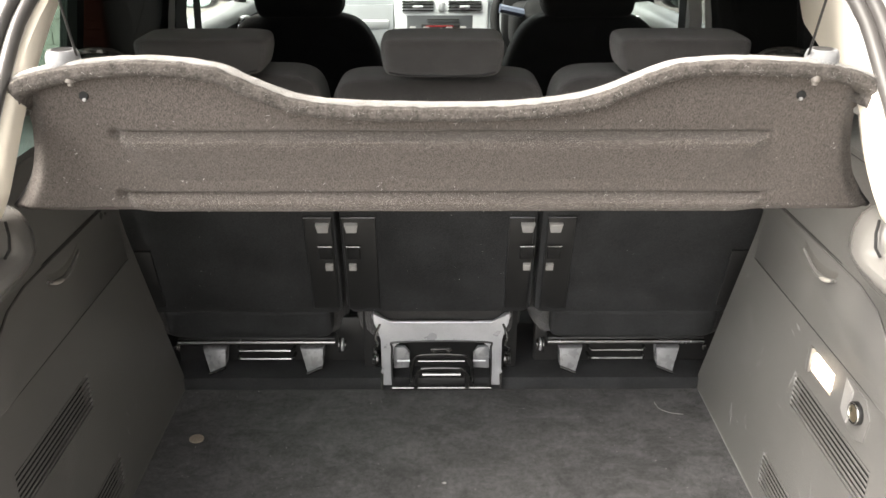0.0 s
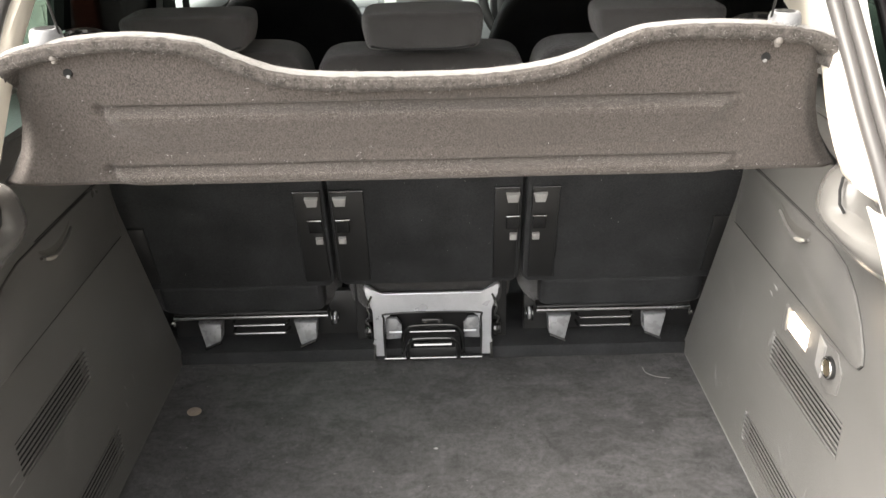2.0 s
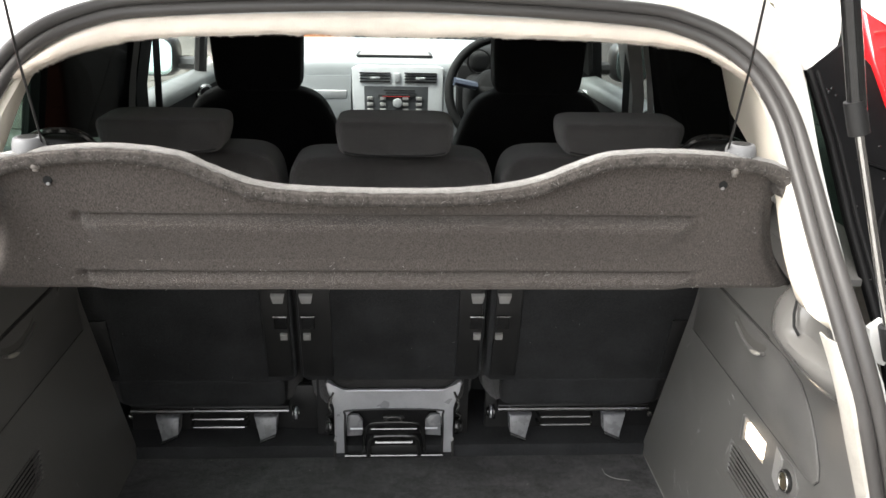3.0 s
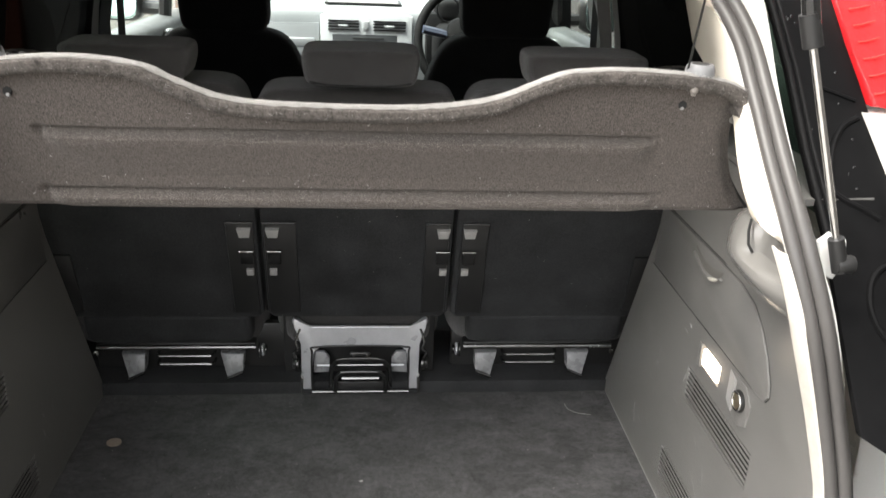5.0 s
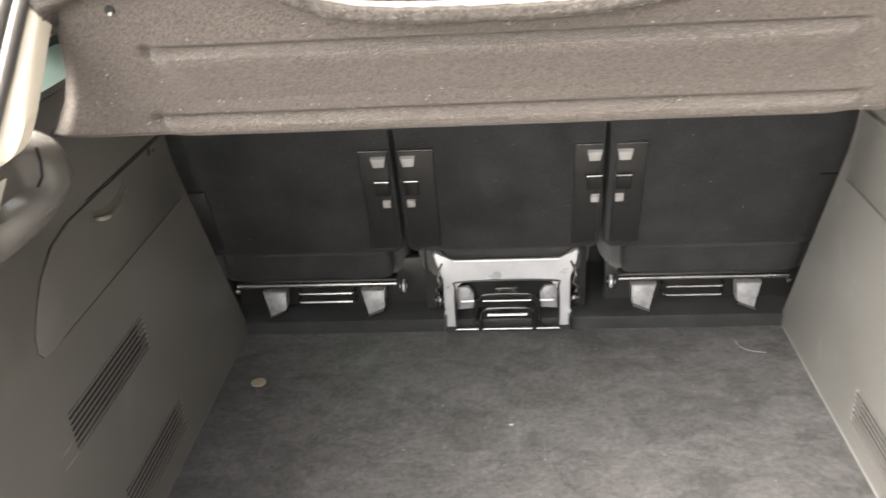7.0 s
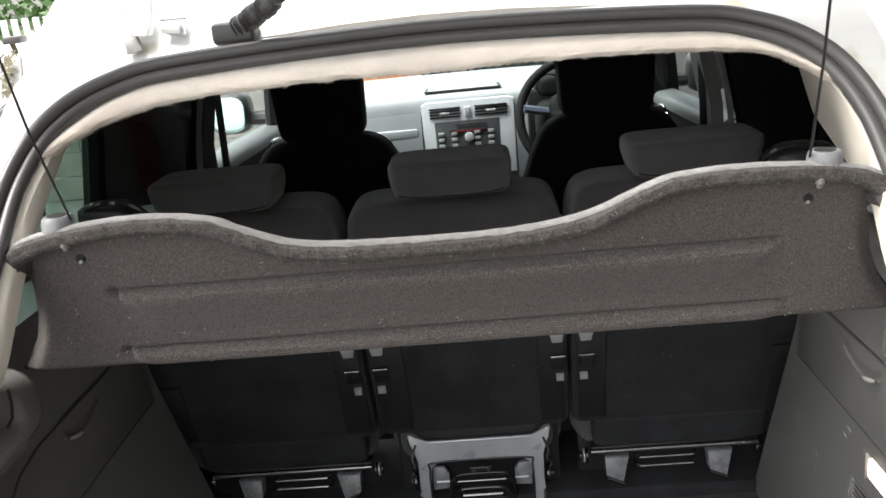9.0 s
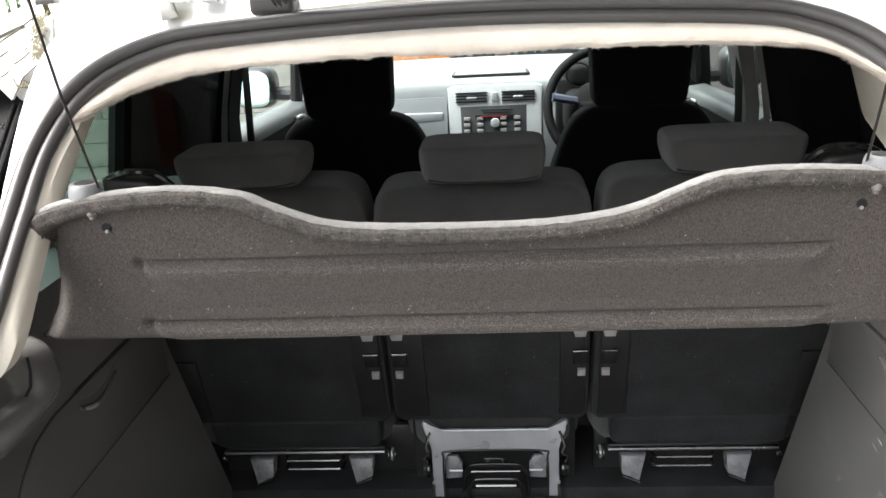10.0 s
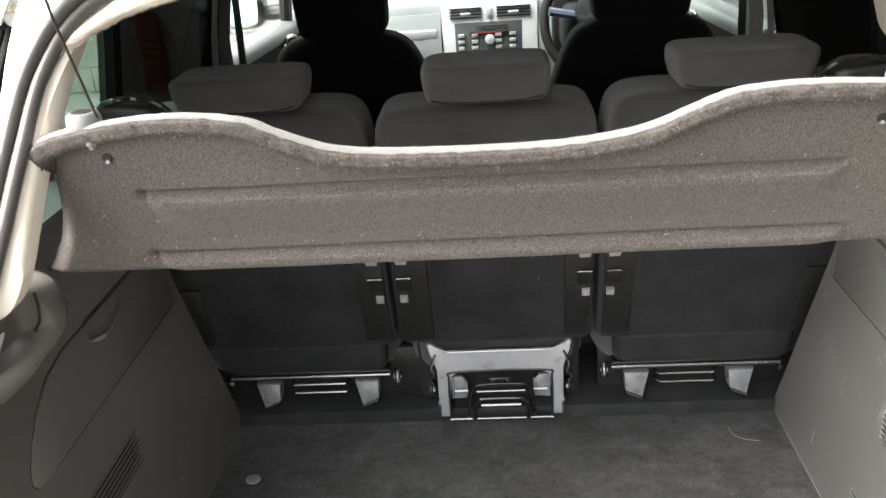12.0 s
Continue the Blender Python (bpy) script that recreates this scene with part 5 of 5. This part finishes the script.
def gate_skin(x, t):
    return Vector((x * (1 - 0.05 * t), 0.42 - 1.12 * t, 1.05 + 0.56 * t + 0.10 * math.sin(math.pi * t) - 0.05 * (abs(x) / 0.6) ** 3))


for x0, x1, t0, t1 in ((-0.58, 0.58, 0.0, 0.08), (-0.58, 0.58, 0.56, 1.0), (-0.58, -0.50, 0.08, 0.56), (0.50, 0.58, 0.08, 0.56)):
    part("skin", sheet([[gate_skin(x0 + (x1 - x0) * i / 10, t0 + (t1 - t0) * k / 6) for i in range(11)] for k in range(7)], (0, 0.02, 0.045)), M_WHITE, gate)
pane = part("rear_window", sheet([[gate_skin(-0.50 + i / 10, 0.08 + 0.48 * k / 6) + Vector((0, 0.01, 0.02)) for i in range(11)] for k in range(7)], (0, 0.001, 0.004)), M_TINT, gate, "dark tinted rear window glass")
pane.visible_shadow = False

# ---- cabin ----
cab = thing("door_trim", (0, 1.6, 0.0), "grey door and pillar trims of the cabin", "door trim", kind="structure")
for sx in (-1, 1):
    # lower trims and the sloping silver-grey door tops
    part("lower_trim", sheet([[(sx * (0.70 - 0.06 * smoothstep(0.2, 0.56, z)), y, z) for y in (0.60, 1.0, 1.5)] for z in (-0.05, 0.2, 0.4, 0.53, 0.565)], (sx * 0.02, 0, 0)), M_BLACKPL, cab)
    rise = lambda y: 0.043 * (2.44 - y)
    part("front_door_trim", sheet([[(sx * x, y, z + rise(y)) for y in (1.60, 1.9, 2.3, 2.75)] for x, z in ((0.69, -0.05), (0.69, 0.40), (0.666, 0.46), (0.662, 0.524))], (sx * 0.01, 0, -0.01)), M_SOFTBLACK, cab)
    part("front_door_top", sheet([[(sx * x, y, z + rise(y)) for y in (1.60, 1.9, 2.3, 2.75)] for x, z in ((0.664, 0.520), (0.654, 0.522), (0.653, 0.535), (0.657, 0.550), (0.668, 0.560), (0.72, 0.566))], (sx * 0.006, 0, -0.006)), M_DOORTOP, cab, "silver-grey door top")
    part("door_pull", tube(spline([(sx * 0.655, 2.24, 0.520), (sx * 0.648, 2.25, 0.538), (sx * 0.648, 2.37, 0.522), (sx * 0.650, 2.375, 0.492), (sx * 0.655, 2.24, 0.506)], 4, True), 0.006, 8, closed=True), M_CHROME, cab, "bright inner door handle")
    # the right cover is a paler copy: its light is in the colour
    part("centre_pillar", prism([(1.50, 0.40), (1.60, 0.40), (1.60, 0.65), (1.60, 0.80), (1.60, 0.92), (1.50, 0.92), (1.50, 0.80), (1.50, 0.65)], lambda u, v, d: (sx * ((0.604 if sx > 0 else 0.640) - 0.05 * smoothstep(0.60, 0.92, v) + d), u, v), 0.05 if sx < 0 else 0.034, 0.004), M_BLACKFAB if sx < 0 else M_GREYPL, cab, "pillar cover, dark on the left, lit grey on the right")
    part("pillar_edge", sheet([[(sx * (0.642 - 0.05 * smoothstep(0.60, 0.92, z)), 1.496, z), (sx * (0.656 - 0.05 * smoothstep(0.60, 0.92, z)), 1.494, z)] for z in (0.40, 0.52, 0.62, 0.70, 0.78, 0.85, 0.92)], (0, 0.005, 0)), M_GREYPL, cab, "pale edge strip of the pillar")
    part("roof_rail", sheet([[(sx * x, y, z) for y in (0.62, 0.9, 1.4, 2.05)] for x, z in ((0.60, 0.90), (0.57, 0.87), (0.555, 0.855), (0.59, 0.84))], (sx * 0.01, 0, 0.01)), M_LINING, cab)
    part("front_pillar", tube([(sx * 0.58, 2.02, 0.87), (sx * 0.66, 2.45, 0.72), (sx * 0.70, 2.95, 0.52)], 0.035, 10), M_LINING, cab)
    part("side_post", tube([(sx * 0.660, 0.885, 0.56), (sx * 0.605, 0.905, 0.90)], 0.020, 8), M_SOFTBLACK, cab)
    if sx > 0:
        part("mirror_sail", prism([(0.630, 0.50), (0.745, 0.50), (0.738, 0.60), (0.730, 0.70), (0.70, 0.80), (0.630, 0.80)], lambda u, v, d: (u, 2.455 - d, v), 0.02, 0.004), M_SOFTBLACK, cab, "dark mirror corner panel")
    part("door_frame", tube([(sx * 0.694, 2.46, 0.56), (sx * 0.655, 2.38, 0.78)], 0.022, 8), M_BLACKPL, cab)
    belt = thing("seat_belt", (sx * 0.60, 1.52, 0.5), "black seat belt hanging by the centre pillar", "seat belt", "seat belts")
    part("webbing", sheet([[(sx * 0.582, 1.525, 0.30), (sx * 0.591, 1.500, 0.30)], [(sx * 0.582, 1.525, 0.60), (sx * 0.591, 1.500, 0.60)], [(sx * 0.576, 1.535, 0.86), (sx * 0.584, 1.510, 0.86)]], (sx * 0.002, 0, 0)), M_BLACKPL, belt)
    wr = tagged(part("window_rear", sheet([[(sx * 0.67, y, 0.565) for y in (0.895, 1.5)], [(sx * 0.60, y, 0.90) for y in (0.895, 1.5)]], (sx * 0.004, 0, 0)), M_TINT), "dark tinted rear door window", "window", kind="structure")
    wq = tagged(part("window_quarter", sheet([[(sx * 0.67, y, 0.56) for y in (0.36, 0.885)], [(sx * 0.60, y, 0.90) for y in (0.50, 0.885)]], (sx * 0.004, 0, 0)), M_GREEN), "green tinted rear quarter window", "window", kind="structure")
    wf = tagged(part("window_front", sheet([[(sx * 0.715, y, 0.565) for y in (1.6, 2.7)], [(sx * 0.61, y, 0.88) for y in (1.6, 2.1)]], (sx * 0.004, 0, 0)), M_CLEAR), "clear front side window", "window", kind="structure")
    wf.visible_shadow = False
    mir = thing("door_mirror", (sx * 0.80, 2.5, 0.55), "black door mirror with wet glass", "mirror", "door mirrors")
    part("shell", pad(0.155, 0.12, 0.15, lambda x, y, z: (sx * (0.882 if sx > 0 else 0.872) + x, 2.61 + y, 0.595 + z), 3.5, 10), M_BLACKPL, mir)
    part("glass", pad(0.125, 0.006, 0.124, lambda x, y, z: (sx * (0.878 if sx > 0 else 0.868) + x, 2.536 + y + 0.10 * sx * x + 0.16 * z, 0.597 + z), 3.5, 8), M_MIRROR if sx < 0 else M_DARKMIRROR, mir)
    part("arm", tube([(sx * 0.715, 2.58, 0.57), (sx * 0.80, 2.60, 0.57)], 0.025, 8), M_BLACKPL, mir)
for sx in (-1, 1):
    guide = thing("belt_guide", (sx * 0.48, 0.60, 0.68), "black plastic seat belt guide beside the rear seat", "belt guide", "belt guides")
    part("housing", pad(0.080, 0.05, 0.034, lambda x, y, z: (sx * (0.484 + x), 0.60 + y, 0.722 + z + 0.1 * x), 4.0, 8), M_BLACKPL, guide)
    part("loop", tube(spline([(sx * 0.430, 0.60, 0.720), (sx * 0.446, 0.580, 0.743), (sx * 0.481, 0.575, 0.747), (sx * 0.514, 0.585, 0.736)], 5), 0.005, 8), M_GLOSS, guide)
    part("bracket", box(sx * 0.44, sx * 0.62, 0.58, 0.64, 0.655, 0.710, 0.006), M_BLACKPL, guide)
tagged(part("window_screen", sheet([[(x, 2.99 - 0.1 * (x / 0.7) ** 2, 0.60) for x in (-0.68, -0.35, 0, 0.35, 0.68)], [(x * 0.85, 2.02, 0.93) for x in (-0.68, -0.35, 0, 0.35, 0.68)]], (0, 0.004, 0.004)), M_CLEAR), "clear windscreen", "window", kind="structure")
tagged(part("cabin_floor", box(-0.70, 0.70, 1.0, 3.0, -0.06, -0.02, 0.005), M_SEATBACK), "dark carpeted cabin floor", "floor", kind="structure")


def front_seat(cx, hw, label):
    seat = thing("front_seat", (cx, 1.75, -0.02), label, "car seat", "front seats")
    def back(x, y, z):
        zz = 0.30 + z
        narrow = 0.96 - 0.16 * smoothstep(0.35, 0.60, zz)
        return Vector((cx + x * narrow, 1.66 - 0.16 * (zz - 0.3) + y, zz))
    part("backrest", pad(0.50, 0.14, 0.70, back, 4.5, 22), M_BLACKFAB, seat)
    def head(x, y, z):
        return Vector((cx + x * (1 + 0.04 * z / 0.1), 1.60 + y - 0.10 * z, 0.738 + z))
    part("headrest", pad(hw, 0.11, 0.20, head, 8.0, 16), M_BLACKFAB, seat)
    for d in (-0.06, 0.06):
        part("post", tube([(cx + d, 1.605, 0.60), (cx + d, 1.60, 0.66)], 0.006, 8), M_BLACKPL, seat)
    part("cushion", pad(0.50, 0.50, 0.16, lambda x, y, z: (cx + x, 1.92 + y, 0.08 + z), 5.0, 10), M_BLACKFAB, seat)


front_seat(-0.349, 0.224, "black fabric front passenger seat")
front_seat(0.367, 0.236, "black fabric driver's seat")

dash = thing("dashboard", (0.0, 2.7, 0.3), "pale grey dashboard with silver centre panel", "dashboard")
profile = [(2.60, 0.10), (2.585, 0.30), (2.588, 0.42), (2.594, 0.50), (2.60, 0.572), (2.63, 0.597), (2.72, 0.618), (2.90, 0.637), (3.02, 0.630)]
rows = []
for q in spline([(0, a, b) for a, b in profile], 4):
    rows.append([(x, q.y + 0.05 * (abs(x) / 0.66) ** 3 - 0.0, q.z - 0.015 * (abs(x) / 0.66) ** 2) for x in [-0.66 + 1.32 * i / 20 for i in range(21)]])
part("top_pad", sheet(rows, (0, 0.03, -0.02)), M_DASH, dash)
for x0, x1 in ((-0.64, -0.168), (0.178, 0.64)):
    low = []
    for q in spline([(0, a, b) for a, b in [(2.555, 0.10), (2.540, 0.30), (2.545, 0.42), (2.570, 0.50), (2.584, 0.535)]], 4):
        low.append([(x, q.y + 0.05 * (abs(x) / 0.66) ** 3, q.z - 0.015 * (abs(x) / 0.66) ** 2) for x in [x0 + (x1 - x0) * i / 10 for i in range(11)]])
    part("lower_fascia", sheet(low, (0, 0.006, 0)), M_DASHLOW, dash, "mid grey lower fascia")
tray = part("top_tray", prism([(-0.150, 2.624), (0.136, 2.624), (0.130, 2.672), (-0.144, 2.672)], lambda u, v, d: (u, v, 0.6010 + 0.20 * (v - 2.63) + d), 0.006, 0.002), M_BLACKPL, dash, "dark edged shallow tray")
part("lining", prism([(-0.138, 2.626), (0.124, 2.626), (0.119, 2.660), (-0.132, 2.660)], lambda u, v, d: (u, v, 0.6045 + 0.20 * (v - 2.63) + d), 0.004, 0.001), M_GREYPL, tray)
part("passenger_strip", box(-0.53, -0.185, 2.553, 2.585, 0.452, 0.482, 0.003), M_SILVER, dash)
stack = part("centre_panel", prism([(-0.162, 0.30), (0.172, 0.30), (0.176, 0.565), (0.155, 0.572), (-0.142, 0.572), (-0.164, 0.562)], lambda u, v, d: (u, 2.575 - d + 0.14 * (v - 0.43), v), 0.022, 0.005), M_SILVER, dash, "silver centre panel")
for a, b in ((-0.139, -0.018), (0.027, 0.154)):
    part("vent", prism([(a, 0.508), (b, 0.508), (b - 0.002, 0.556), (a + 0.002, 0.556)], lambda u, v, d: (u, 2.562 - d + 0.14 * (v - 0.43), v), 0.006, 0.002), M_GROOVE_SHADE, stack, "black air vent")
    for k in range(4):
        part("vane", box(a + 0.004, b - 0.004, 2.558, 2.572, 0.514 + 0.0105 * k, 0.5185 + 0.0105 * k), M_BLACKPL, stack)
    part("tab", box((a + b) / 2 - 0.018, (a + b) / 2 + 0.018, 2.552, 2.562, 0.526, 0.534, 0.002), M_SILVER, stack)
part("hazard_switch", box(-0.006, 0.015, 2.555, 2.57, 0.516, 0.548, 0.002), M_SILVER, stack)
radio = part("radio", prism([(-0.118, 0.388), (0.119, 0.388), (0.121, 0.500), (-0.120, 0.500)], lambda u, v, d: (u, 2.560 - d + 0.14 * (v - 0.43), v), 0.008, 0.003), M_RADIO, dash, "mid grey car radio")
part("slot", box(-0.045, 0.07, 2.548, 2.556, 0.484, 0.489, 0.001), M_GROOVE_SHADE, radio)
part("display", box(-0.066, 0.072, 2.547, 2.556, 0.458, 0.470, 0.001), M_GROOVE_SHADE, radio)
part("lit_text", box(-0.050, 0.050, 2.5455, 2.548, 0.4625, 0.4650), M_REDLED, radio, "red lit display line")
part("knob", disc((0.005, 2.545, 0.440), (0, 1, 0), 0.017, 0.014, 24, 0.003), M_SILVER, radio)
for x in (-0.094, -0.046, 0.034, 0.084):
    for k in range(3):
        part("button", box(x - 0.014 + (0.004 if x > 0 else 0), x + 0.008 + (0.004 if x > 0 else 0), 2.546, 2.554, 0.406 + 0.022 * k, 0.418 + 0.022 * k, 0.0015), M_GREYPL, radio)
part("cowl", prism([(-0.20, 0.55), (0.43, 0.55), (0.43, 0.640), (0.30, 0.653), (0.0, 0.657), (-0.17, 0.650)], lambda u, v, d: (u, 2.965 - d, v), 0.03, 0.006), M_BLACKPL, dash, "black cowl and wiper at the screen base")
binn = part("instrument_hood", pad(0.27, 0.22, 0.10, lambda x, y, z: (0.385 + x, 2.60 + y, 0.60 + z), 4.0, 10), M_SOFTBLACK, dash, "black instrument hood")
for x in (0.30, 0.43):
    part("dial", tube([(x + 0.042 * math.cos(a), 2.487, 0.605 + 0.042 * math.sin(a)) for a in [2 * math.pi * k / 24 for k in range(24)]], 0.003, 6, closed=True), M_SOFTBLACK, binn)
part("column_shroud", pad(0.22, 0.30, 0.17, lambda x, y, z: (0.355 + x, 2.47 + y, 0.475 + z), 4.0, 8), M_SOFTBLACK, dash, "black column shroud")
part("switch_panel", box(0.222, 0.56, 2.515, 2.56, 0.36, 0.592, 0.02), M_SOFTBLACK, dash, "black instrument surround")
wheel = thing("steering_wheel", (0.36, 2.33, 0.56), "black leather steering wheel with blue-grey spokes", "steering wheel")
W0, tilt = Vector((0.378, 2.32, 0.520)), Vector((0, 0.42, 1)).normalized()
ring = [W0 + Vector((0.195 * math.cos(a), 0, 0)) + tilt * 0.195 * math.sin(a) for a in [2 * math.pi * k / 48 for k in range(48)]]
part("rim", tube(ring, 0.0160, 12, closed=True, axis=(0, -1, 0.42)), M_SOFTBLACK, wheel)
part("hub", pad(0.19, 0.05, 0.16, lambda x, y, z: W0 + Vector((x, y + 0.03, 0)) + tilt * z, 3.5, 8), M_SOFTBLACK, wheel)
for sx in (-1, 1):
    part("spoke", tube([W0 + Vector((sx * 0.10, 0.015, 0.02)), W0 + Vector((sx * 0.18, 0.0, 0.038))], 0.024, 8, flat=0.6), M_BLUE, wheel, "blue-grey spoke")
    part("lower_spoke", tube([W0 + Vector((sx * 0.05, 0.02, -0.04)), W0 + Vector((sx * 0.14, -0.0, -0.11))], 0.012, 8, flat=0.6), M_SILVER, wheel, "silver lower spoke")

# ---- outside, through the glass ----
fence = thing("picket_fence", (1.6, 7.5, GROUND_Z), "white painted picket fence in front of the car", "fence")
picket = None
for k in range(126):
    x = -6.60 + k * 0.104
    if picket is None:
        picket = part("picket", box(x - 0.029, x + 0.029, 7.50, 7.53, GROUND_Z, 1.02, 0.006, 1), M_PICKET, fence)
        x_first = x
    else:
        twin = new("picket", picket.data)
        twin.parent, twin.matrix_parent_inverse, twin.location = fence, Matrix.Translation(fence.location).inverted(), (x - x_first, 0, 0)
part("rail", box(-6.7, 6.6, 7.53, 7.57, 0.66, 0.74, 0.005, 1), M_PICKET, fence)
part("rail", box(-6.7, 6.6, 7.53, 7.57, -0.45, -0.37, 0.005, 1), M_PICKET, fence)
low_wall = thing("block_wall", (-3.0, 7.2, GROUND_Z), "low wall of pale blocks with a red brick pier", "wall")
block = None
for j in range(5):
    for i in range(5):
        x, z = -3.9 + 0.45 * i + (0.225 if j % 2 else 0.0), GROUND_Z + 0.225 * j
        if block is None:
            block, first = part("block", box(x - 0.2225, x + 0.2225, 7.14, 7.28, z + 0.003, z + 0.222, 0.004, 1), M_STONE, low_wall), (x, z)
        else:
            twin = new("block", block.data)
            twin.parent, twin.matrix_parent_inverse, twin.location = low_wall, Matrix.Translation(low_wall.location).inverted(), (x - first[0], 0, z - first[1])
part("mortar_core", box(-4.13, -1.87, 7.15, 7.27, GROUND_Z, GROUND_Z + 1.12, 0.0), M_MORTAR, low_wall, smooth=False)
for x in (-3.05,):
    for j in range(20):
        z = GROUND_Z + 0.075 * j
        part("pier_course", box(x - 0.10, x + 0.10, 7.05, 7.32, z + 0.004, z + 0.069, 0.004, 1), M_BRICK, low_wall, "red brick course of a pier")
shed = thing("garden_wall", (-0.86, 7.3, GROUND_Z), "orange rendered low garden wall", "wall")
part("face", box(-1.30, -0.42, 7.20, 7.42, GROUND_Z, 0.75, 0.01), M_RENDER, shed)
part("coping", box(-1.34, -0.38, 7.17, 7.45, 0.75, 0.82, 0.01), M_MORTAR, shed)
house = thing("brick_house", (-8.4, 2.6, GROUND_Z), "red brick house beside the driveway", "house")
part("wall", box(-9.2, -8.3, -1.2, 7.6, GROUND_Z, 4.6, 0.0), M_MORTAR, house, smooth=False)
hw = part("window", box(-8.31, -8.26, 1.6, 2.7, 0.25, 1.45, 0.01), M_PICKET, house, "white framed window")
part("pane", box(-8.255, -8.25, 1.68, 2.62, 0.33, 1.37), M_BLACKPL, hw)
part("roof", prism([(-9.6, 4.5), (-8.0, 4.5), (-8.8, 5.6)], lambda u, v, d: (u, -1.4 + d, v), 9.2), M_BRICK, house, "tiled gable roof")
# courses of bricks on the face towards the car
verts, faces = [], []
for j in range(62):
    z = GROUND_Z + 0.01 + j * 0.075
    for i in range(38):
        y = -1.2 + i * 0.225 + (0.1125 if j % 2 else 0)
        if 1.55 < y + 0.1 < 2.8 and 0.2 < z < 1.5:
            continue
        b = len(verts)
        verts += [(-8.3, y, z), (-8.3, y + 0.215, z), (-8.3, y + 0.215, z + 0.065), (-8.3, y, z + 0.065), (-8.288, y + 0.004, z + 0.004), (-8.288, y + 0.211, z + 0.004), (-8.288, y + 0.211, z + 0.061), (-8.288, y + 0.004, z + 0.061)]
        faces += [(b + 4, b + 5, b + 6, b + 7), (b, b + 1, b + 5, b + 4), (b + 1, b + 2, b + 6, b + 5), (b + 2, b + 3, b + 7, b + 6), (b + 3, b, b + 4, b + 7)]
me = bpy.data.meshes.new("brickwork")
me.from_pydata(verts, [], faces)
me.materials.append(M_BRICK)
bw = new("brickwork", me)
bw.parent, bw.matrix_parent_inverse = house, Matrix.Translation(house.location).inverted()
tagged(bw, "courses of red bricks", kind="stuff")
rnd = random.Random(21)
verts, faces = [], []
for k in range(24000):
    side = rnd.random() < 0.55
    c = Vector((rnd.uniform(-9, 9), rnd.uniform(8.4, 9.4), 0)) if side else Vector((rnd.uniform(-9, 9), rnd.uniform(8.8, 9.8), 0))
    c.z = GROUND_Z + 2.3 * rnd.random() ** 0.95 + 0.35 * noise.noise(Vector((c.x * 0.8, c.y * 0.8, 0)))
    u = Vector((rnd.uniform(-1, 1), rnd.uniform(-1, 1), rnd.uniform(-1, 1))).normalized() * rnd.uniform(0.04, 0.08)
    w = u.cross(Vector((rnd.uniform(-1, 1), rnd.uniform(-1, 1), rnd.uniform(-1, 1)))).normalized() * 0.035
    b = len(verts)
    verts += [c - u, c + w, c + u, c - w]
    faces.append((b, b + 1, b + 2, b + 3))
me = bpy.data.meshes.new("hedge")
me.from_pydata(verts, [], faces)
me.materials.append(M_LEAF)
tagged(new("hedge", me), "leafy green hedge beyond the fence", "hedge", kind="stuff")

# an added tall dark wall, close on the driver's side, keeps that light out
side = thing("light_block_wall", (1.6, 1.5, GROUND_Z), "added tall dark wall beside the car, blocking light", "wall")
part("face", box(1.5, 1.75, -3.4, 6.9, GROUND_Z, 2.9, 0.01), M_DARKWALL, side)
part("return", box(0.75, 1.5, -3.4, -3.15, GROUND_Z, 2.9, 0.01), M_DARKWALL, side)
part("coping", box(1.46, 1.79, -3.44, 6.94, 2.9, 2.97, 0.01), M_DARKWALL, side)
